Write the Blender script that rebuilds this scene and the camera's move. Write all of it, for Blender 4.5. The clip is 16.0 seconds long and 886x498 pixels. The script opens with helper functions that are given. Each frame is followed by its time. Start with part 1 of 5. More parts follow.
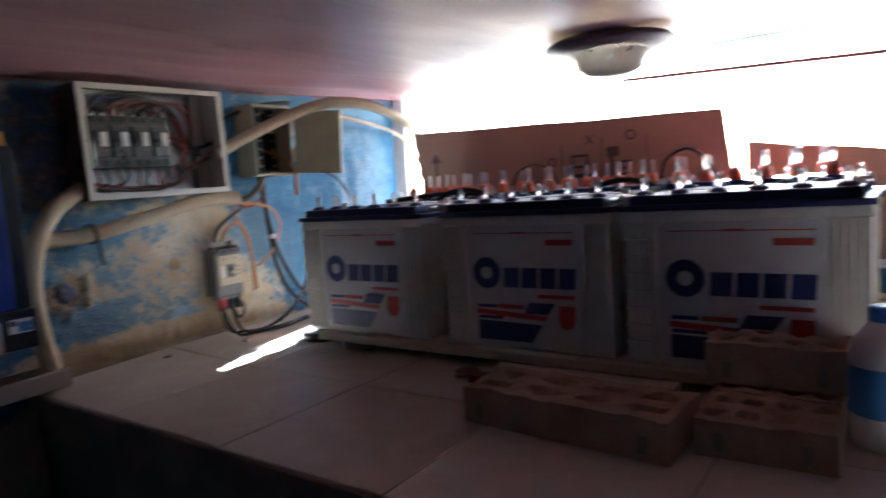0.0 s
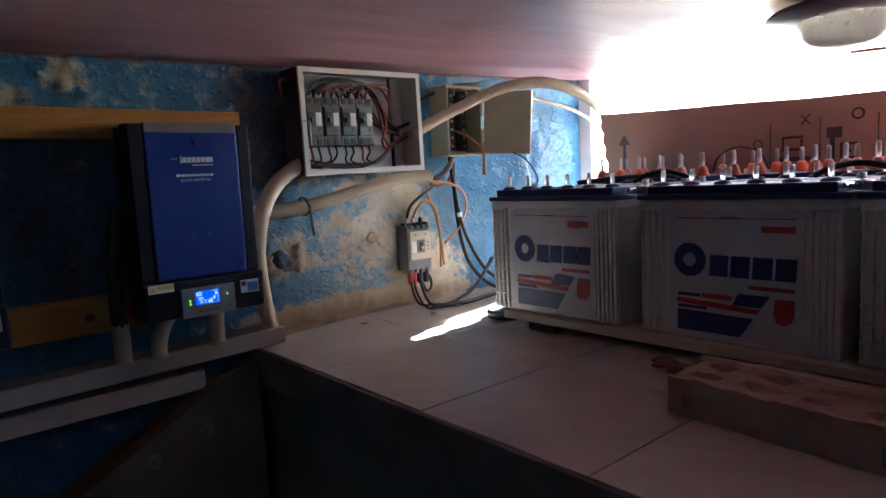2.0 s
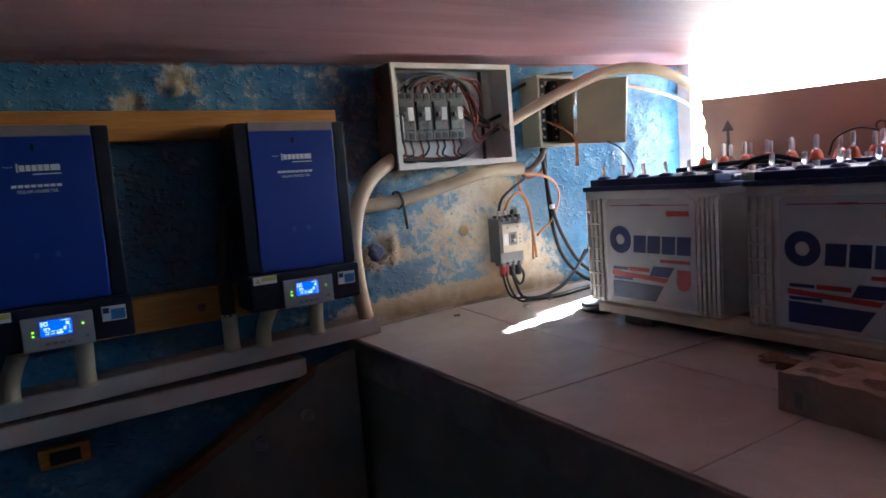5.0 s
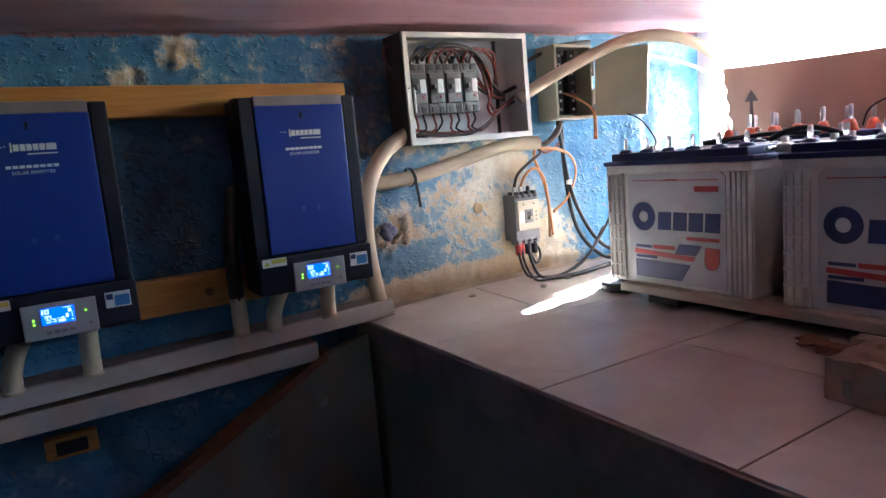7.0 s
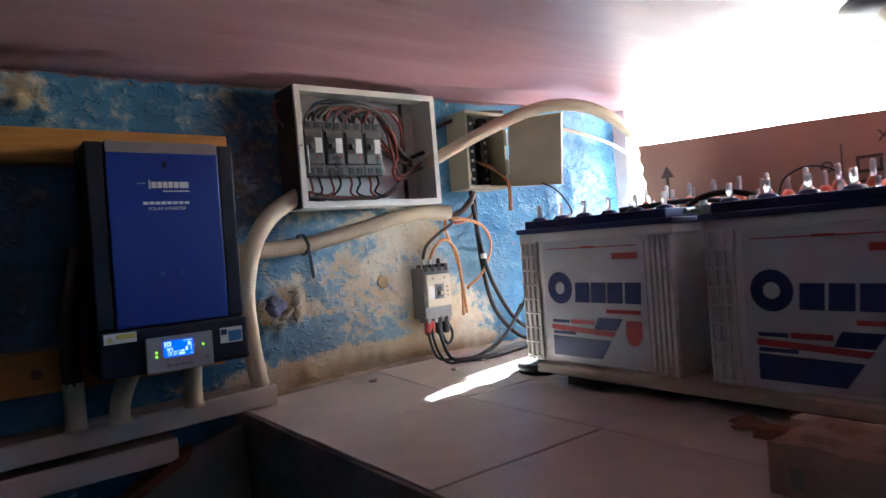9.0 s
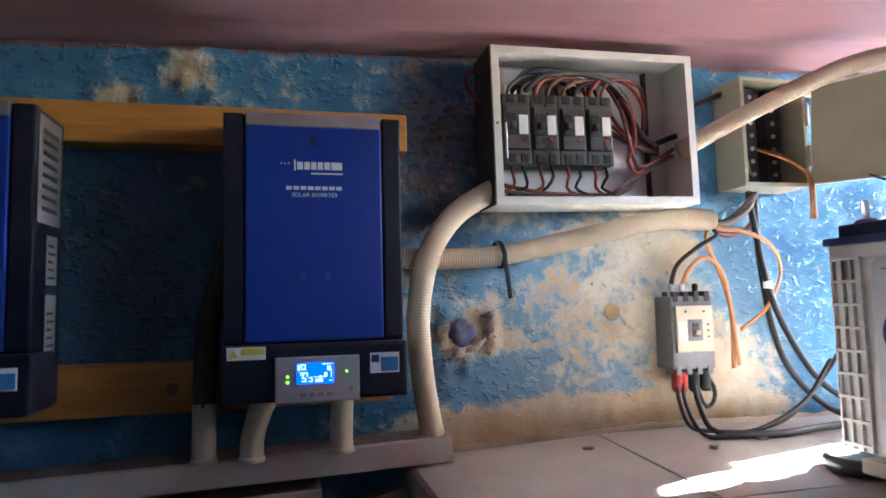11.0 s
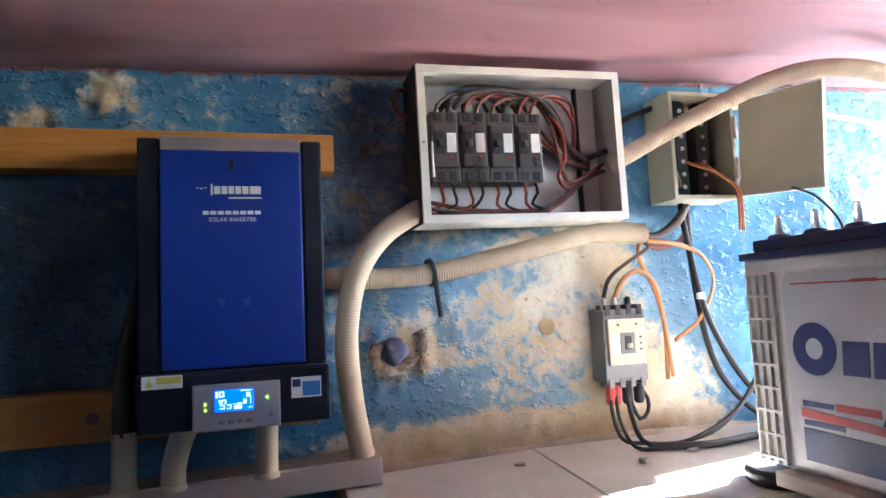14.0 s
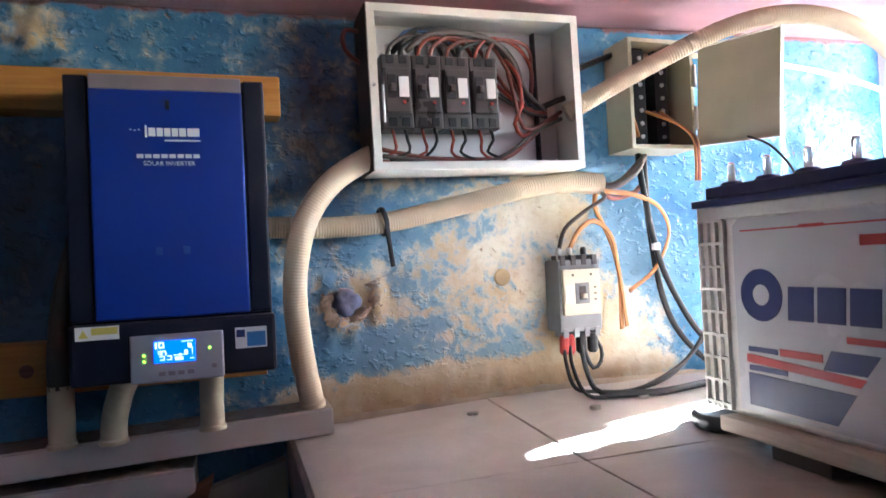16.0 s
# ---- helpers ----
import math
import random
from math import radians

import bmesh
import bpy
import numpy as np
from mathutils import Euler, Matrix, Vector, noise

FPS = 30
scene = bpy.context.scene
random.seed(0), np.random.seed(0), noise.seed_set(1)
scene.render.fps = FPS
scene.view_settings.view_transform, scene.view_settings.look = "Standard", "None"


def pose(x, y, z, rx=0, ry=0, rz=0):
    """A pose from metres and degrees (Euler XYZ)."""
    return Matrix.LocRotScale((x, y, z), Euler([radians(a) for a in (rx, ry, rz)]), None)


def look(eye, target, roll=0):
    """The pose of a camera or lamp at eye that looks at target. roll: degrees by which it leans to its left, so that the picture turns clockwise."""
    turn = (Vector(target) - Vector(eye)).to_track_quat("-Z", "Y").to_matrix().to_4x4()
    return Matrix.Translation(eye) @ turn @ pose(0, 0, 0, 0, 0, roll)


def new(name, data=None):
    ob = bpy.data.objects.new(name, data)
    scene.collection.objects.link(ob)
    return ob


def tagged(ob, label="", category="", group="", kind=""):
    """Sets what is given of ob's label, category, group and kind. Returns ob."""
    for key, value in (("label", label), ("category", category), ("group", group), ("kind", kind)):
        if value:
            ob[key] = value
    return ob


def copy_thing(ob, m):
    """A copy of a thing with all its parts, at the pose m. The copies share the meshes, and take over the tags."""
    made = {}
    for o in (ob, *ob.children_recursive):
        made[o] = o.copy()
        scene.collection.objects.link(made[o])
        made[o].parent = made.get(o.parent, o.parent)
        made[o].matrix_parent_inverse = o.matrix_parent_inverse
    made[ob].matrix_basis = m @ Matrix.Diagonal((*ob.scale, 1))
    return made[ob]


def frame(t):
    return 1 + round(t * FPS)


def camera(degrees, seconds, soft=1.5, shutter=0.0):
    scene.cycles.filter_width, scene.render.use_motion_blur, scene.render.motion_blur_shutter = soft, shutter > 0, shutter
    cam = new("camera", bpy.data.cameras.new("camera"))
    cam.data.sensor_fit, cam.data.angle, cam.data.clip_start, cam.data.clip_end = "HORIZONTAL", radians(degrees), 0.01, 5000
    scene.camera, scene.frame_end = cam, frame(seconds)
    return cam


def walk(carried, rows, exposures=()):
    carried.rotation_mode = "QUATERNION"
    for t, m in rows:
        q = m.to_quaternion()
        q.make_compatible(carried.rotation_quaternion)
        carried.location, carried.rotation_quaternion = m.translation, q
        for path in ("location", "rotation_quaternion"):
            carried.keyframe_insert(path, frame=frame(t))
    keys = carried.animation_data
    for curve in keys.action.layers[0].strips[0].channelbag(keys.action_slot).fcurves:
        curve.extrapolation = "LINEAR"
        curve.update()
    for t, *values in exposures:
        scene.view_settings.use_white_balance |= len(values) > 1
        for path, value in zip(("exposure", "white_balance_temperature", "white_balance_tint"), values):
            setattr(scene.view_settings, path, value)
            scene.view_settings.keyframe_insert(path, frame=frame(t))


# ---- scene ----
cam = camera(69.5, 16.0, 1.5, 0.5)
PATH = [
    (0, (0.182, 0.2, 1.5), (1.804, 1.353, 1.299), -3.9),
    (0.5, (0.15, 0.237, 1.499), (1.553, 1.646, 1.279), -3.5),
    (1, (0.137, 0.255, 1.491), (1.472, 1.73, 1.282), -3.2),
    (1.5, (0.13, 0.263, 1.493), (1.432, 1.766, 1.28), -3.1),
    (2, (0.125, 0.266, 1.492), (1.408, 1.785, 1.273), -2.9),
    (2.5, (0.121, 0.266, 1.495), (1.407, 1.783, 1.281), -2.3),
    (3, (0.117, 0.267, 1.491), (1.39, 1.795, 1.282), -2.0),
    (3.5, (0.118, 0.269, 1.488), (1.386, 1.801, 1.279), -2.4),
    (4, (0.121, 0.276, 1.485), (1.275, 1.896, 1.279), -3.0),
    (4.5, (0.122, 0.272, 1.483), (1.211, 1.937, 1.276), -3.7),
    (5, (0.124, 0.266, 1.48), (1.175, 1.954, 1.267), -4.2),
    (5.2, (0.126, 0.263, 1.477), (1.148, 1.964, 1.224), -4.3),
    (7.3, (0.142, 0.356, 1.485), (1.179, 2.041, 1.193), -5.1),
    (7.5, (0.147, 0.358, 1.483), (1.209, 2.037, 1.25), -6.3),
    (8, (0.176, 0.352, 1.496), (1.398, 1.919, 1.266), -2.8),
    (8.2, (0.186, 0.36, 1.483), (1.464, 1.89, 1.317), -2.4),
    (10.3, (0.575, 0.729, 1.322), (1.584, 2.452, 1.435), -3.2),
    (10.5, (0.584, 0.765, 1.326), (1.525, 2.525, 1.445), -2.3),
    (11, (0.654, 0.801, 1.336), (1.125, 2.738, 1.5), -1.4),
    (11.5, (0.736, 0.798, 1.361), (1.207, 2.736, 1.521), -4.7),
    (12, (0.752, 0.776, 1.362), (1.29, 2.695, 1.526), -2.5),
    (12.5, (0.751, 0.765, 1.357), (1.327, 2.675, 1.499), -2.8),
    (13, (0.75, 0.761, 1.36), (1.317, 2.674, 1.498), -2.7),
    (13.5, (0.76, 0.766, 1.361), (1.323, 2.677, 1.531), -2.8),
    (14, (0.751, 0.774, 1.364), (1.284, 2.694, 1.535), -2.6),
    (14.5, (0.759, 0.776, 1.362), (1.306, 2.692, 1.528), -2.6),
    (15, (0.763, 0.774, 1.364), (1.306, 2.694, 1.496), -3.0),
    (15.5, (0.778, 0.785, 1.359), (1.369, 2.693, 1.458), -2.5),
    (16, (0.79, 0.794, 1.345), (1.411, 2.695, 1.383), -2.7),
]
EXPOSURES = [(t, stops, 5750, 6.5) for t, stops in ((0.0, 4.87), (0.5, 5.2), (2.0, 5.22), (3.5, 5.28), (5.2, 5.74), (7.5, 6.38), (8.2, 6.05), (10.3, 5.68), (11.0, 6.36), (12.5, 6.53), (14.0, 6.65), (16.0, 6.7))]
walk(cam, [(t, look(eye, target, roll)) for t, eye, target, roll in PATH], EXPOSURES)

# ---- light ----
SUN_EL, SUN_AZ = radians(27.5), radians(11.0)          # azimuth from +x towards +y
world = bpy.data.worlds.new("daylight")
scene.world = world
world.use_nodes = True
wn = world.node_tree.nodes
sky = wn.new("ShaderNodeTexSky")
sky.sky_type, sky.sun_disc = "NISHITA", False
sky.sun_elevation, sky.sun_rotation = SUN_EL, math.pi / 2 - SUN_AZ
world.node_tree.links.new(sky.outputs[0], wn["Background"].inputs[0])
wn["Background"].inputs[1].default_value = 0.05
sun = new("sun", bpy.data.lights.new("sun", "SUN"))
sun.data.energy, sun.data.angle, sun.data.color = 5.0, radians(0.6), (0.97, 0.985, 1.0)
to_sun = Vector((math.cos(SUN_EL) * math.cos(SUN_AZ), math.cos(SUN_EL) * math.sin(SUN_AZ), math.sin(SUN_EL)))
sun.matrix_world = look((2.5 + 6 * to_sun.x, 2 + 6 * to_sun.y, 1.6 + 6 * to_sun.z), (2.5, 2, 1.6))
skylight = new("window_daylight", bpy.data.lights.new("window_daylight", "AREA"))
skylight.data.shape, skylight.data.size, skylight.data.size_y = "RECTANGLE", 1.95, 0.62
skylight.data.energy, skylight.data.color = 0.22, (0.95, 0.97, 1.0)
skylight.matrix_world = look((2.75, 1.07, 1.60), (0.0, 1.07, 1.5))


# ---- materials ----
def nodes_of(name):
    m = bpy.data.materials.new(name)
    m.use_nodes = True
    nt = m.node_tree
    return m, nt, nt.nodes["Principled BSDF"]


def tex_noise(nt, coord, scale, detail=4.0, rough=0.55, dist=0.0):
    n = nt.nodes.new("ShaderNodeTexNoise")
    n.inputs["Scale"].default_value, n.inputs["Detail"].default_value = scale, detail
    n.inputs["Roughness"].default_value, n.inputs["Distortion"].default_value = rough, dist
    nt.links.new(coord, n.inputs["Vector"])
    return n.outputs["Fac"]


def ramp(nt, fac, *stops):
    r = nt.nodes.new("ShaderNodeValToRGB")
    while len(r.color_ramp.elements) < len(stops):
        r.color_ramp.elements.new(0.5)
    for e, (p, c) in zip(r.color_ramp.elements, stops):
        e.position, e.color = p, (*c, 1) if len(c) == 3 else c
    nt.links.new(fac, r.inputs[0])
    return r.outputs[0]


def mix(nt, fac, a, b, blend="MIX"):
    m = nt.nodes.new("ShaderNodeMix")
    m.data_type, m.blend_type = "RGBA", blend
    for sock, v in ((m.inputs[0], fac), (m.inputs[6], a), (m.inputs[7], b)):
        if isinstance(v, (int, float)):
            sock.default_value = v
        elif isinstance(v, tuple):
            sock.default_value = (*v, 1)
        else:
            nt.links.new(v, sock)
    return m.outputs[2]


def calc(nt, op, a, b=0.0, clamp=False):
    m = nt.nodes.new("ShaderNodeMath")
    m.operation, m.use_clamp = op, clamp
    for sock, v in ((m.inputs[0], a), (m.inputs[1], b)):
        if isinstance(v, (int, float)):
            sock.default_value = v
        else:
            nt.links.new(v, sock)
    return m.outputs[0]


def position(nt):
    return nt.nodes.new("ShaderNodeNewGeometry").outputs["Position"]


def bump(nt, bsdf, height, strength, distance):
    b = nt.nodes.new("ShaderNodeBump")
    b.inputs["Strength"].default_value, b.inputs["Distance"].default_value = strength, distance
    nt.links.new(height, b.inputs["Height"])
    nt.links.new(b.outputs[0], bsdf.inputs["Normal"])


def dull(name, colour, rough=0.5, metal=0.0, vary=0.25, scale=30.0, relief=0.2, dust=0.0, dust_colour=(0.32, 0.24, 0.18), spec=0.5):
    """A surface with fine grain, large blotches and, if wanted, settled dust."""
    m, nt, b = nodes_of(name)
    co = nt.nodes.new("ShaderNodeTexCoord").outputs["Object"]
    fine, broad = tex_noise(nt, co, scale * 6, 5), tex_noise(nt, co, scale * 0.35, 3)
    dark = tuple(c * (1 - vary) for c in colour)
    light = tuple(min(1, c * (1 + vary * 0.6)) for c in colour)
    col = mix(nt, ramp(nt, broad, (0.35, (0, 0, 0)), (0.65, (1, 1, 1))), dark, light)
    col = mix(nt, calc(nt, "MULTIPLY", fine, vary), col, colour)
    if dust:
        up = nt.nodes.new("ShaderNodeSeparateXYZ")
        nt.links.new(nt.nodes.new("ShaderNodeNewGeometry").outputs["Normal"], up.inputs[0])
        k = calc(nt, "MULTIPLY", calc(nt, "MULTIPLY", up.outputs[2], dust, True), calc(nt, "ADD", fine, 0.25), True)
        speck = calc(nt, "MULTIPLY", ramp(nt, broad, (0.45, (0, 0, 0)), (0.7, (1, 1, 1))), dust * 0.3)
        col = mix(nt, calc(nt, "MAXIMUM", k, speck), col, dust_colour)
    nt.links.new(col, b.inputs["Base Color"])
    b.inputs["Metallic"].default_value = metal
    b.inputs["Specular IOR Level"].default_value = spec
    nt.links.new(ramp(nt, broad, (0.3, (max(0.05, rough - 0.1),) * 3), (0.7, (min(1, rough + 0.15),) * 3)), b.inputs["Roughness"])
    if relief:
        bump(nt, b, fine, relief, 0.002)
    return m


def glow(name, colour, strength):
    m, nt, b = nodes_of(name)
    b.inputs["Base Color"].default_value = (*[c * 0.3 for c in colour], 1)
    b.inputs["Emission Color"].default_value, b.inputs["Emission Strength"].default_value = (*colour, 1), strength
    return m


def peeling_wall():
    """Glossy sky-blue enamel, worn off a cream and ochre plaster in soft-edged patches, with damp, a dark smudge and
    painted shade.
    """
    m, nt, b = nodes_of("peeling_blue_enamel")
    p = position(nt)
    sep = nt.nodes.new("ShaderNodeSeparateXYZ")
    nt.links.new(p, sep.inputs[0])
    x, z = sep.outputs[0], sep.outputs[2]

    def blob(cx, cz, rx, rz):
        dx = calc(nt, "DIVIDE", calc(nt, "SUBTRACT", x, cx), rx)
        dz = calc(nt, "DIVIDE", calc(nt, "SUBTRACT", z, cz), rz)
        d = calc(nt, "ADD", calc(nt, "MULTIPLY", dx, dx), calc(nt, "MULTIPLY", dz, dz))
        return calc(nt, "SUBTRACT", 1.0, d, True)

    def soft(fac, lo, hi, top=1.0):
        return ramp(nt, fac, (lo, (0, 0, 0)), (hi, (top,) * 3))

    big, mid = tex_noise(nt, p, 3.4, 4, 0.55, 0.3), tex_noise(nt, p, 13.0, 6, 0.6, 0.25)
    small, fine = tex_noise(nt, p, 42.0, 5, 0.62, 0.3), tex_noise(nt, p, 150.0, 4, 0.6)
    worn = calc(nt, "ADD", calc(nt, "MULTIPLY", big, 0.22), calc(nt, "ADD", calc(nt, "MULTIPLY", mid, 0.48), calc(nt, "MULTIPLY", small, 0.30)))
    for cx, cz, rx, rz, k in ((1.34, 1.34, 0.32, 0.26, 0.125), (1.25, 1.07, 0.60, 0.075, 0.24), (0.47, 1.79, 0.07, 0.06, 0.17), (1.62, 1.16, 0.24, 0.16, 0.16), (1.50, 1.45, 0.14, 0.07, 0.14),
                              (1.03, 1.26, 0.09, 0.08, 0.12), (0.34, 1.72, 0.07, 0.05, 0.17)):
        worn = calc(nt, "ADD", worn, calc(nt, "MULTIPLY", blob(cx, cz, rx, rz), k))
    for cx, cz, rx, rz, k in ((2.25, 1.6, 0.75, 0.7, 0.30), (0.0, 1.2, 0.95, 0.85, 0.12), (1.10, 1.42, 0.14, 0.10, 0.06), (1.05, 1.15, 0.12, 0.07, 0.10)):
        worn = calc(nt, "SUBTRACT", worn, calc(nt, "MULTIPLY", blob(cx, cz, rx, rz), k))
    bare, thin = soft(worn, 0.545, 0.615), soft(worn, 0.485, 0.57)
    blue = mix(nt, soft(mid, 0.35, 0.68), (0.052, 0.165, 0.32), (0.10, 0.265, 0.43))
    blue = mix(nt, soft(big, 0.42, 0.62, 0.5), blue, (0.075, 0.20, 0.37))
    blue = mix(nt, calc(nt, "MULTIPLY", thin, 0.65), blue, (0.36, 0.42, 0.42))
    blue = mix(nt, calc(nt, "MULTIPLY", blob(1.36, 1.28, 0.52, 0.34), 0.7), blue, (0.27, 0.39, 0.47))
    plaster = mix(nt, soft(tex_noise(nt, p, 6.5, 5, 0.6, 0.3), 0.4, 0.62), (0.53, 0.41, 0.25), (0.67, 0.61, 0.48))
    plaster = mix(nt, soft(small, 0.52, 0.72, 0.5), plaster, (0.42, 0.30, 0.17))
    damp = calc(nt, "MULTIPLY", blob(1.4, 1.05, 1.0, 0.06), soft(mid, 0.3, 0.6))
    plaster = mix(nt, calc(nt, "MULTIPLY", damp, 0.75), plaster, (0.34, 0.22, 0.12))
    col = mix(nt, bare, blue, plaster)
    chip = soft(tex_noise(nt, p, 34.0, 4, 0.6, 0.6), 0.68, 0.73, 0.85)
    col = mix(nt, chip, col, (0.27, 0.17, 0.10))
    dots = tex_noise(nt, p, 120.0, 3, 0.6, 0.3)
    col = mix(nt, soft(dots, 0.71, 0.76, 0.6), col, (0.70, 0.70, 0.68))
    col = mix(nt, ramp(nt, dots, (0.25, (0.8, 0.8, 0.8)), (0.29, (0, 0, 0))), col, (0.10, 0.07, 0.05))
    # ragged maroon band along the top edge of the wall
    edge = calc(nt, "ADD", calc(nt, "SUBTRACT", z, calc(nt, "MULTIPLY", x, 0.029)), calc(nt, "MULTIPLY", calc(nt, "SUBTRACT", mid, 0.5), 0.05))
    top_band = ramp(nt, calc(nt, "MULTIPLY", calc(nt, "SUBTRACT", edge, 1.80), 20.0, True), (0.30, (0, 0, 0)), (0.42, (0.9, 0.9, 0.9)))
    col = mix(nt, top_band, col, (0.20, 0.085, 0.08))
    # dark smudge beside the breaker box; shade painted into the wall between the inverters
    smudge_and_shade = calc(nt, "MULTIPLY", calc(nt, "MAXIMUM", blob(0.95, 1.62, 0.15, 0.30), calc(nt, "MULTIPLY", blob(0.42, 1.42, 0.30, 0.36), 0.85)), ramp(nt, mid, (0.3, (0.45,) * 3), (0.6, (1, 1, 1))))
    col = mix(nt, smudge_and_shade, col, (0.045, 0.03, 0.03))
    nt.links.new(col, b.inputs["Base Color"])
    nt.links.new(mix(nt, bare, ramp(nt, mid, (0.3, (0.16,) * 3), (0.8, (0.34,) * 3)), (0.7, 0.7, 0.7)), b.inputs["Roughness"])
    stretch = nt.nodes.new("ShaderNodeMapping")
    stretch.inputs["Scale"].default_value = (0.75, 1.0, 1.15)
    nt.links.new(p, stretch.inputs[0])
    fleck = soft(tex_noise(nt, stretch.outputs[0], 70.0, 2, 0.5, 0.15), 0.54, 0.70)
    fleck = calc(nt, "MULTIPLY", fleck, calc(nt, "SUBTRACT", 1.0, calc(nt, "MULTIPLY", bare, 0.75)))
    h = calc(nt, "ADD", calc(nt, "MULTIPLY", fleck, 0.5), calc(nt, "ADD", calc(nt, "MULTIPLY", mid, 0.5), calc(nt, "MULTIPLY", fine, 0.07)))
    h = calc(nt, "SUBTRACT", h, calc(nt, "ADD", calc(nt, "MULTIPLY", bare, 0.22), calc(nt, "MULTIPLY", chip, 0.35)))
    b.inputs["Specular IOR Level"].default_value = 0.35
    bump(nt, b, h, 0.75, 0.007)
    return m


def tile_stone():
    m, nt, b = nodes_of("dusty_cream_tile")
    p = position(nt)
    rnd = nt.nodes.new("ShaderNodeObjectInfo").outputs["Random"]
    cloud, fine, stain = tex_noise(nt, p, 7.0, 6, 0.6, 0.8), tex_noise(nt, p, 150.0, 4), tex_noise(nt, p, 2.6, 4, 0.5, 0.3)
    col = mix(nt, ramp(nt, cloud, (0.35, (0, 0, 0)), (0.7, (1, 1, 1))), (0.52, 0.46, 0.42), (0.68, 0.63, 0.59))
    col = mix(nt, calc(nt, "MULTIPLY", rnd, 0.25), col, (0.46, 0.37, 0.32))
    col = mix(nt, ramp(nt, stain, (0.35, (0, 0, 0)), (0.90, (0.3, 0.3, 0.3))), col, (0.36, 0.28, 0.24))
    col = mix(nt, calc(nt, "MULTIPLY", fine, 0.25), col, (0.35, 0.28, 0.23))
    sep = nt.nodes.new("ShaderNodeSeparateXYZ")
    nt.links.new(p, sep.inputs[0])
    # mottled dark band on the tiles under and before the front batteries
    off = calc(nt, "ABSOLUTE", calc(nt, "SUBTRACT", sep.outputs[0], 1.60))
    dark_band = calc(nt, "MULTIPLY", calc(nt, "SUBTRACT", 1.0, calc(nt, "MULTIPLY", off, 3.8), True), ramp(nt, cloud, (0.35, (0.25,) * 3), (0.6, (1, 1, 1))))
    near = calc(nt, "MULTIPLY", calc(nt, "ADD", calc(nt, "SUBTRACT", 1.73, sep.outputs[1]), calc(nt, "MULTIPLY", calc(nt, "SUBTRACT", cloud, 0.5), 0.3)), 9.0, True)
    col = mix(nt, calc(nt, "MULTIPLY", calc(nt, "MULTIPLY", dark_band, near), 0.85), col, (0.055, 0.042, 0.036))
    nt.links.new(col, b.inputs["Base Color"])
    nt.links.new(ramp(nt, cloud, (0.2, (0.26,) * 3), (0.8, (0.46,) * 3)), b.inputs["Roughness"])
    bump(nt, b, fine, 0.12, 0.001)
    return m


def painted_ceiling():
    m, nt, b = nodes_of("mauve_ceiling_paint")
    p = position(nt)
    stretch = nt.nodes.new("ShaderNodeMapping")
    stretch.inputs["Scale"].default_value = (0.5, 3.0, 1.0)
    nt.links.new(p, stretch.inputs[0])
    wave, fine, dirt = tex_noise(nt, stretch.outputs[0], 2.2, 3, 0.5, 1.0), tex_noise(nt, p, 90.0, 4), tex_noise(nt, p, 9.0, 6, 0.65)
    col = mix(nt, ramp(nt, wave, (0.35, (0, 0, 0)), (0.7, (1, 1, 1))), (0.37, 0.180, 0.192), (0.47, 0.252, 0.270))
    col = mix(nt, ramp(nt, dirt, (0.6, (0, 0, 0)), (0.78, (0.55, 0.55, 0.55))), col, (0.22, 0.11, 0.10))
    nt.links.new(col, b.inputs["Base Color"])
    b.inputs["Roughness"].default_value = 0.42
    bump(nt, b, calc(nt, "ADD", calc(nt, "MULTIPLY", wave, 1.0), calc(nt, "MULTIPLY", fine, 0.06)), 0.35, 0.02)
    return m


def wood(name, a, c, scale=14.0, along=0):
    m, nt, b = nodes_of(name)
    co = nt.nodes.new("ShaderNodeTexCoord").outputs["Object"]
    mp = nt.nodes.new("ShaderNodeMapping")
    sc = [1.0, 1.0, 1.0]
    sc[along] = 0.08
    mp.inputs["Scale"].default_value = sc
    nt.links.new(co, mp.inputs[0])
    grain, blot = tex_noise(nt, mp.outputs[0], scale * 7, 6, 0.6, 0.5), tex_noise(nt, co, 6.0, 4)
    col = mix(nt, ramp(nt, grain, (0.35, (0, 0, 0)), (0.65, (1, 1, 1))), a, c)
    col = mix(nt, calc(nt, "MULTIPLY", blot, 0.4), col, tuple(v * 0.55 for v in a))
    nt.links.new(col, b.inputs["Base Color"])
    b.inputs["Roughness"].default_value = 0.6
    bump(nt, b, grain, 0.25, 0.002)
    return m


def clear_plastic():
    m, nt, b = nodes_of("clear_indicator_plastic")
    b.inputs["Base Color"].default_value = (0.9, 0.88, 0.86, 1)
    b.inputs["Roughness"].default_value = 0.12
    b.inputs["Transmission Weight"].default_value = 0.6
    b.inputs["IOR"].default_value = 1.3
    return m


def battery_case():
    m, nt, b = nodes_of("offwhite_battery_plastic")
    p = position(nt)
    sep = nt.nodes.new("ShaderNodeSeparateXYZ")
    nt.links.new(p, sep.inputs[0])
    n1, n2 = tex_noise(nt, p, 8.0, 5), tex_noise(nt, p, 70.0, 5, 0.65)
    col = mix(nt, ramp(nt, n1, (0.35, (0, 0, 0)), (0.7, (1, 1, 1))), (0.54, 0.52, 0.47), (0.66, 0.65, 0.61))
    col = mix(nt, ramp(nt, n2, (0.55, (0, 0, 0)), (0.8, (0.5, 0.5, 0.5))), col, (0.34, 0.28, 0.22))
    nt.links.new(col, b.inputs["Base Color"])
    b.inputs["Roughness"].default_value = 0.38
    bump(nt, b, n2, 0.08, 0.001)
    return m


